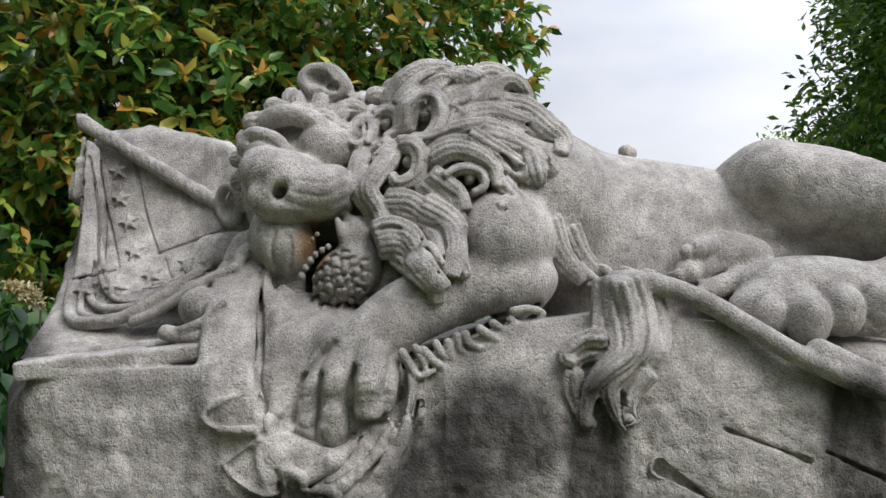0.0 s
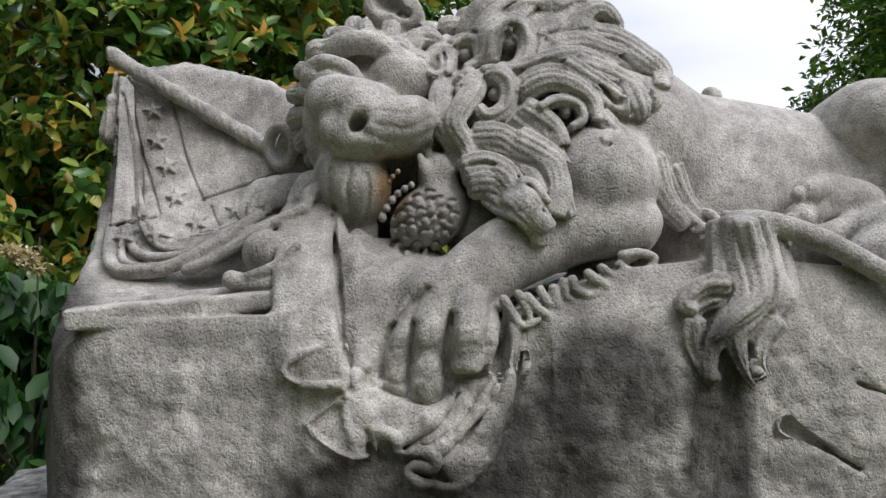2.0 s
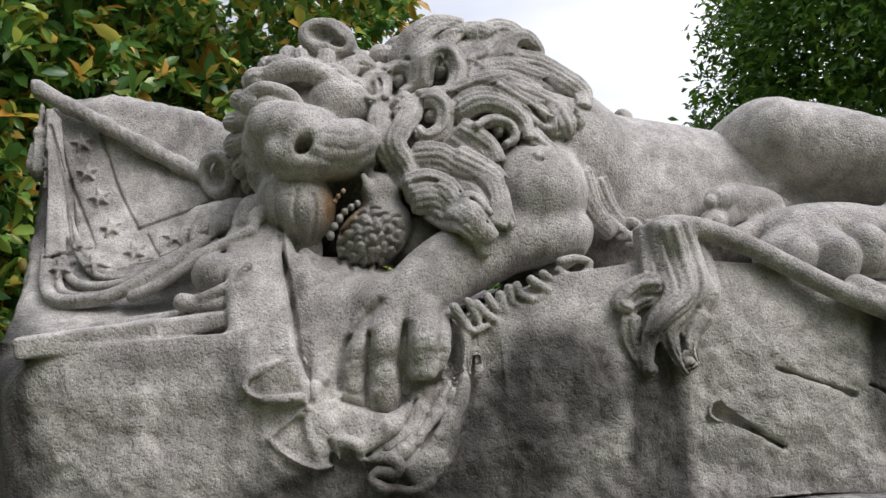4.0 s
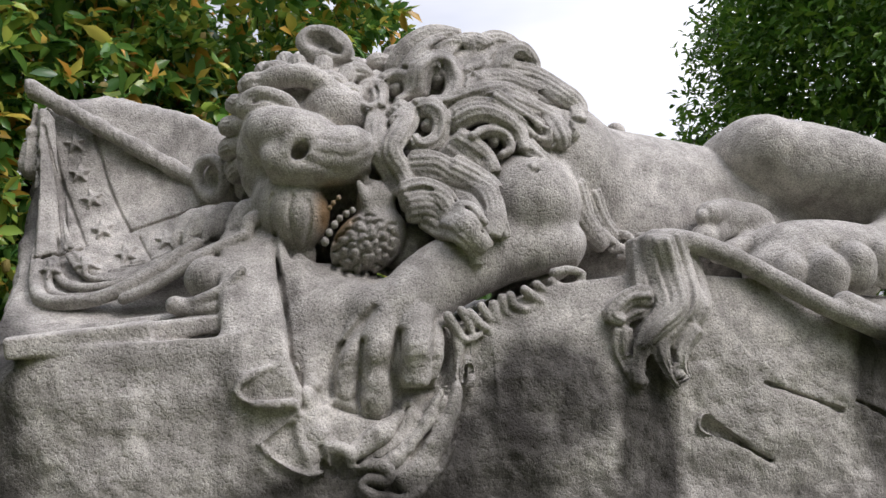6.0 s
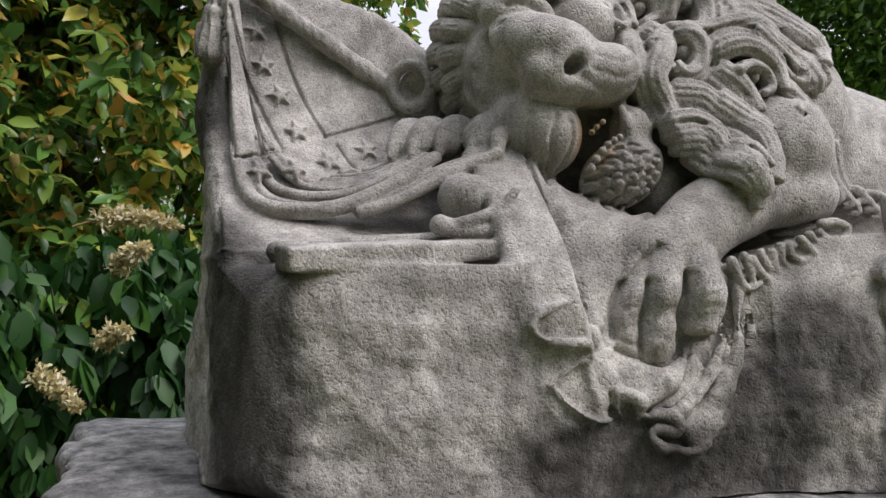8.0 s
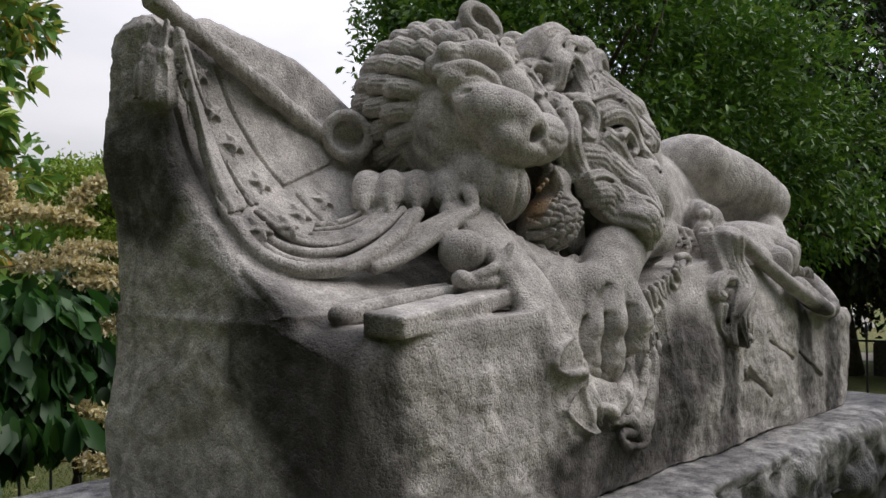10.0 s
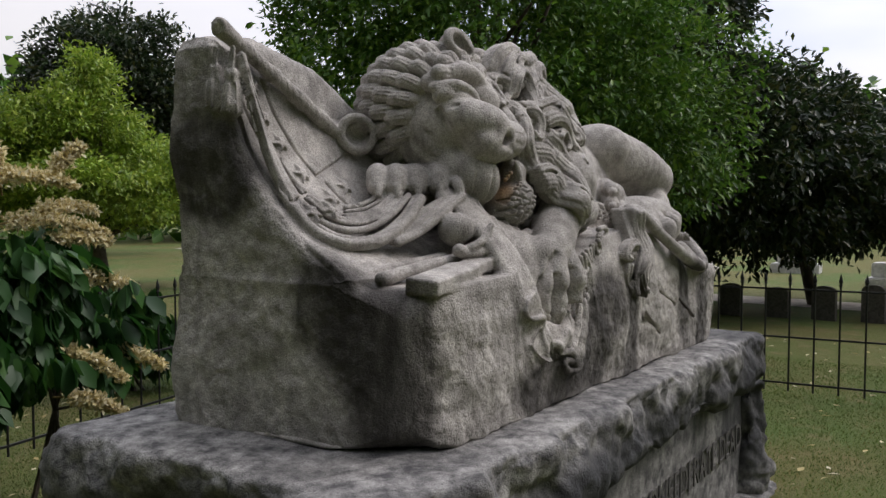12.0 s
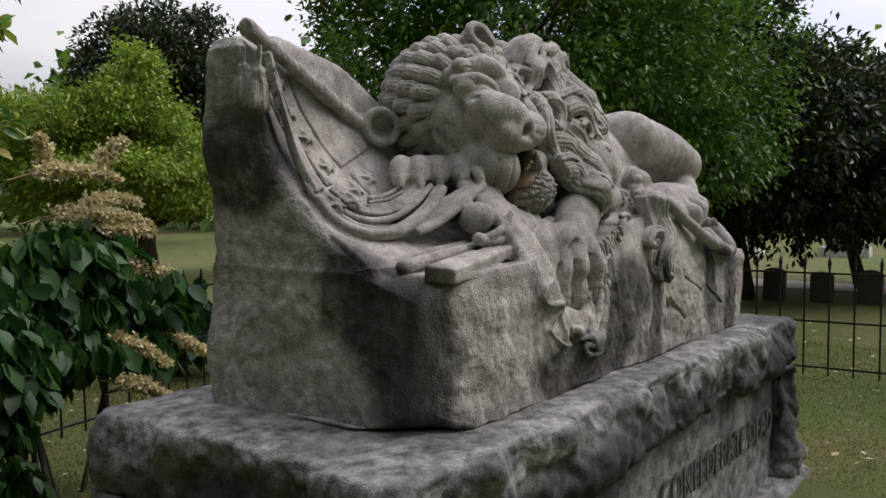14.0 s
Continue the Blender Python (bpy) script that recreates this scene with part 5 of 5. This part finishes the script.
buckeye("buckeye_shrub", [((-1.9, 5.55, 0.75), (0.9, 0.55, 0.85)), ((-1.0, 5.75, 1.0), (0.8, 0.5, 0.6)), ((-0.5, 5.8, 1.05), (0.45, 0.45, 0.5)), ((-2.6, 5.4, 0.9), (0.7, 0.6, 0.9))], 1500, 21,
    [((-0.75, 5.6, 1.45), (0.7, -0.2, 0.3), 0.5), ((-0.8, 5.6, 1.6), (0.7, 0.1, 0.35), 0.6), ((-0.6, 5.6, 1.25), (0.8, -0.2, 0.15), 0.5), ((-0.7, 5.5, 1.8), (0.4, -0.1, 0.8), 0.45), ((-0.35, 5.5, 0.8), (0.5, -0.3, 0.0), 0.35), ((-0.75, 5.4, 0.6), (0.6, -0.4, 0.0), 0.4),
     ((-1.75, 5.1, 1.35), (0.3, -0.3, 0.5), 0.35), ((-1.95, 5.2, 1.6), (0.7, -0.1, 0.3), 0.55), ((-1.8, 5.1, 1.0), (0.3, -0.4, 0.4), 0.3), ((-2.4, 5.1, 1.6), (-0.3, -0.3, 0.5), 0.35), ((-2.1, 5.0, 0.9), (0.5, -0.3, -0.1), 0.3), ((-0.9, 5.6, 1.75), (-0.2, -0.2, 0.8), 0.5),
     ((-1.1, 5.6, 1.55), (0.9, -0.1, 0.3), 0.85), ((-1.2, 5.5, 1.8), (0.8, -0.1, 0.3), 0.7), ((-0.8, 5.5, 0.9), (0.6, -0.4, -0.1), 0.5)],
    "buckeye shrub with drooping green leaves and pale faded flower spikes")
buckeye("buckeye_shrub", [((1.75, 8.35, 0.3), (0.55, 0.4, 0.6))], 330, 22, [], "low dark green shrub beside the iron fence")


# ---- beyond the fence ----
def headstone(x, y, w, h, turn, material, label):
    bm = bmesh.new()
    n = 7
    arc = [(-w / 2, -0.15), (w / 2, -0.15)] + [(w / 2 * math.cos(a), h - w * 0.22 + w * 0.22 * math.sin(a)) for a in np.linspace(0, math.pi, n)]
    lo = [bm.verts.new((u, -0.05, v)) for u, v in arc]
    hi = [bm.verts.new((u, 0.05, v)) for u, v in arc]
    bm.faces.new(lo)
    bm.faces.new(hi[::-1])
    for i in range(len(arc)):
        bm.faces.new((lo[i], hi[i], hi[(i + 1) % len(arc)], lo[(i + 1) % len(arc)])[::-1])
    bmesh.ops.recalc_face_normals(bm, faces=bm.faces)
    ob = part("headstone", bm, material)
    ob.matrix_world = pose(x, y, GROUND, 0, 0, turn)
    return tagged(ob, label, "headstone", "row of headstones")


rng = np.random.RandomState(31)
for i in range(8):
    headstone(11.3 + 0.12 * i + rng.normal(0, 0.1), 4.9 - 0.72 * i, 0.38 + rng.normal(0, 0.03), 0.55 + rng.normal(0, 0.05), 80 + rng.normal(0, 4), GRANITE, "weathered dark granite headstone with a rounded top")
bm = bmesh.new()
rows = [(12.6 + 0.35 * math.sin(i * 0.4) + 0.05 * i, 14 - 1.5 * i) for i in range(16)]
left = [bm.verts.new((x, y, GROUND + 0.012)) for x, y in rows]
right = [bm.verts.new((x + 1.3, y, GROUND + 0.012)) for x, y in rows]
for i in range(len(rows) - 1):
    bm.faces.new((left[i], left[i + 1], right[i + 1], right[i]))
tagged(part("path", bm, GRAVEL), "pale gravel path between the graves", "path", kind="structure")
bm = bmesh.new()
for x0, y0, x1, y1 in ((18, 20, 32, 33), (26, -6, 40, 2.5)):
    vs = [bm.verts.new(p) for p in ((x0, y0, GROUND + 0.01), (x1, y0 + 2, GROUND + 0.01), (x1 + 2, y1, GROUND + 0.01), (x0 + 2, y1 - 2, GROUND + 0.01))]
    bm.faces.new(vs)
tagged(part("bare_ground", bm, GRAVEL), "bare pale earth across the lawn", "ground", kind="structure")
for i in range(16):
    x, y = 18 + rng.uniform(0, 9), 9 - 0.95 * i + rng.normal(0, 0.4)
    w, h = rng.uniform(0.5, 1.3), rng.uniform(0.35, 0.8)
    bm = bmesh.new()
    box_mesh(bm, (-w / 2, -0.35, -0.05), (w / 2, 0.35, h * 0.35), 0.03)
    box_mesh(bm, (-w / 2.8, -0.22, h * 0.35), (w / 2.8, 0.22, h), 0.03)
    ob = part("tomb", bm, MARBLE)
    ob.matrix_world = pose(x, y, GROUND, 0, 0, rng.uniform(60, 100))
    tagged(ob, "pale stone tomb on a plinth across the lawn", "tomb", "tombs across the lawn")
for i in range(7):
    x, y = 13.5 + 1.3 * i, 20.5 + 0.8 * i + rng.normal(0, 0.3)
    bm = bmesh.new()
    box_mesh(bm, (-0.65, -0.2, -0.05), (0.65, 0.2, 0.35 + 0.2 * (i % 2)), 0.03)
    box_mesh(bm, (-0.72, -0.25, 0.35 + 0.2 * (i % 2)), (0.72, 0.25, 0.43 + 0.2 * (i % 2)), 0.02)
    ob = part("low_wall", bm, MARBLE)
    ob.matrix_world = pose(x, y, GROUND, 0, 0, 35)
    tagged(ob, "low pale stone wall of a family plot", "wall", "plot walls")


def far_woods():
    """A belt of trees round the cemetery."""
    rng = np.random.RandomState(41)
    n = 9000
    a = rng.uniform(0, 2 * math.pi, n)
    d = rng.uniform(42, 60, n)
    top = 6.5 + 3 * lumps(np.column_stack([np.cos(a) * 9, np.sin(a) * 9, 0 * a]), 1.0, 3)
    cs = np.column_stack([np.cos(a) * d, np.sin(a) * d, GROUND + top * rng.rand(n) ** 0.7])
    v, f = leaves(rng, cs, 7, 0.7, 0.9, None, ratio=0.6)
    tagged(mesh_object("far_woods", v, f, OAK), "distant green belt of trees", "woods", kind="stuff")


far_woods()


def litter():
    """Fallen leaves on the lawn."""
    rng = np.random.RandomState(43)
    n = 500
    xy = np.concatenate([rng.uniform((2.4, -1.5), (9, 6), (n // 2, 2)), rng.uniform((-3.5, 4.2), (6, 11), (n // 2, 2))])
    v, f = leaves(rng, np.column_stack([xy, np.full(n, GROUND + 0.035)]), 1, 0.0, 0.09, None, droop=0.0, ratio=0.5)
    v[:, 2] = GROUND + 0.025 + (v[:, 2] - GROUND - 0.035) * 0.25 + 0.01
    tagged(mesh_object("fallen_leaves", v, f, FLOWER), "dry pale fallen leaves on the grass", "leaves", kind="stuff")


litter()
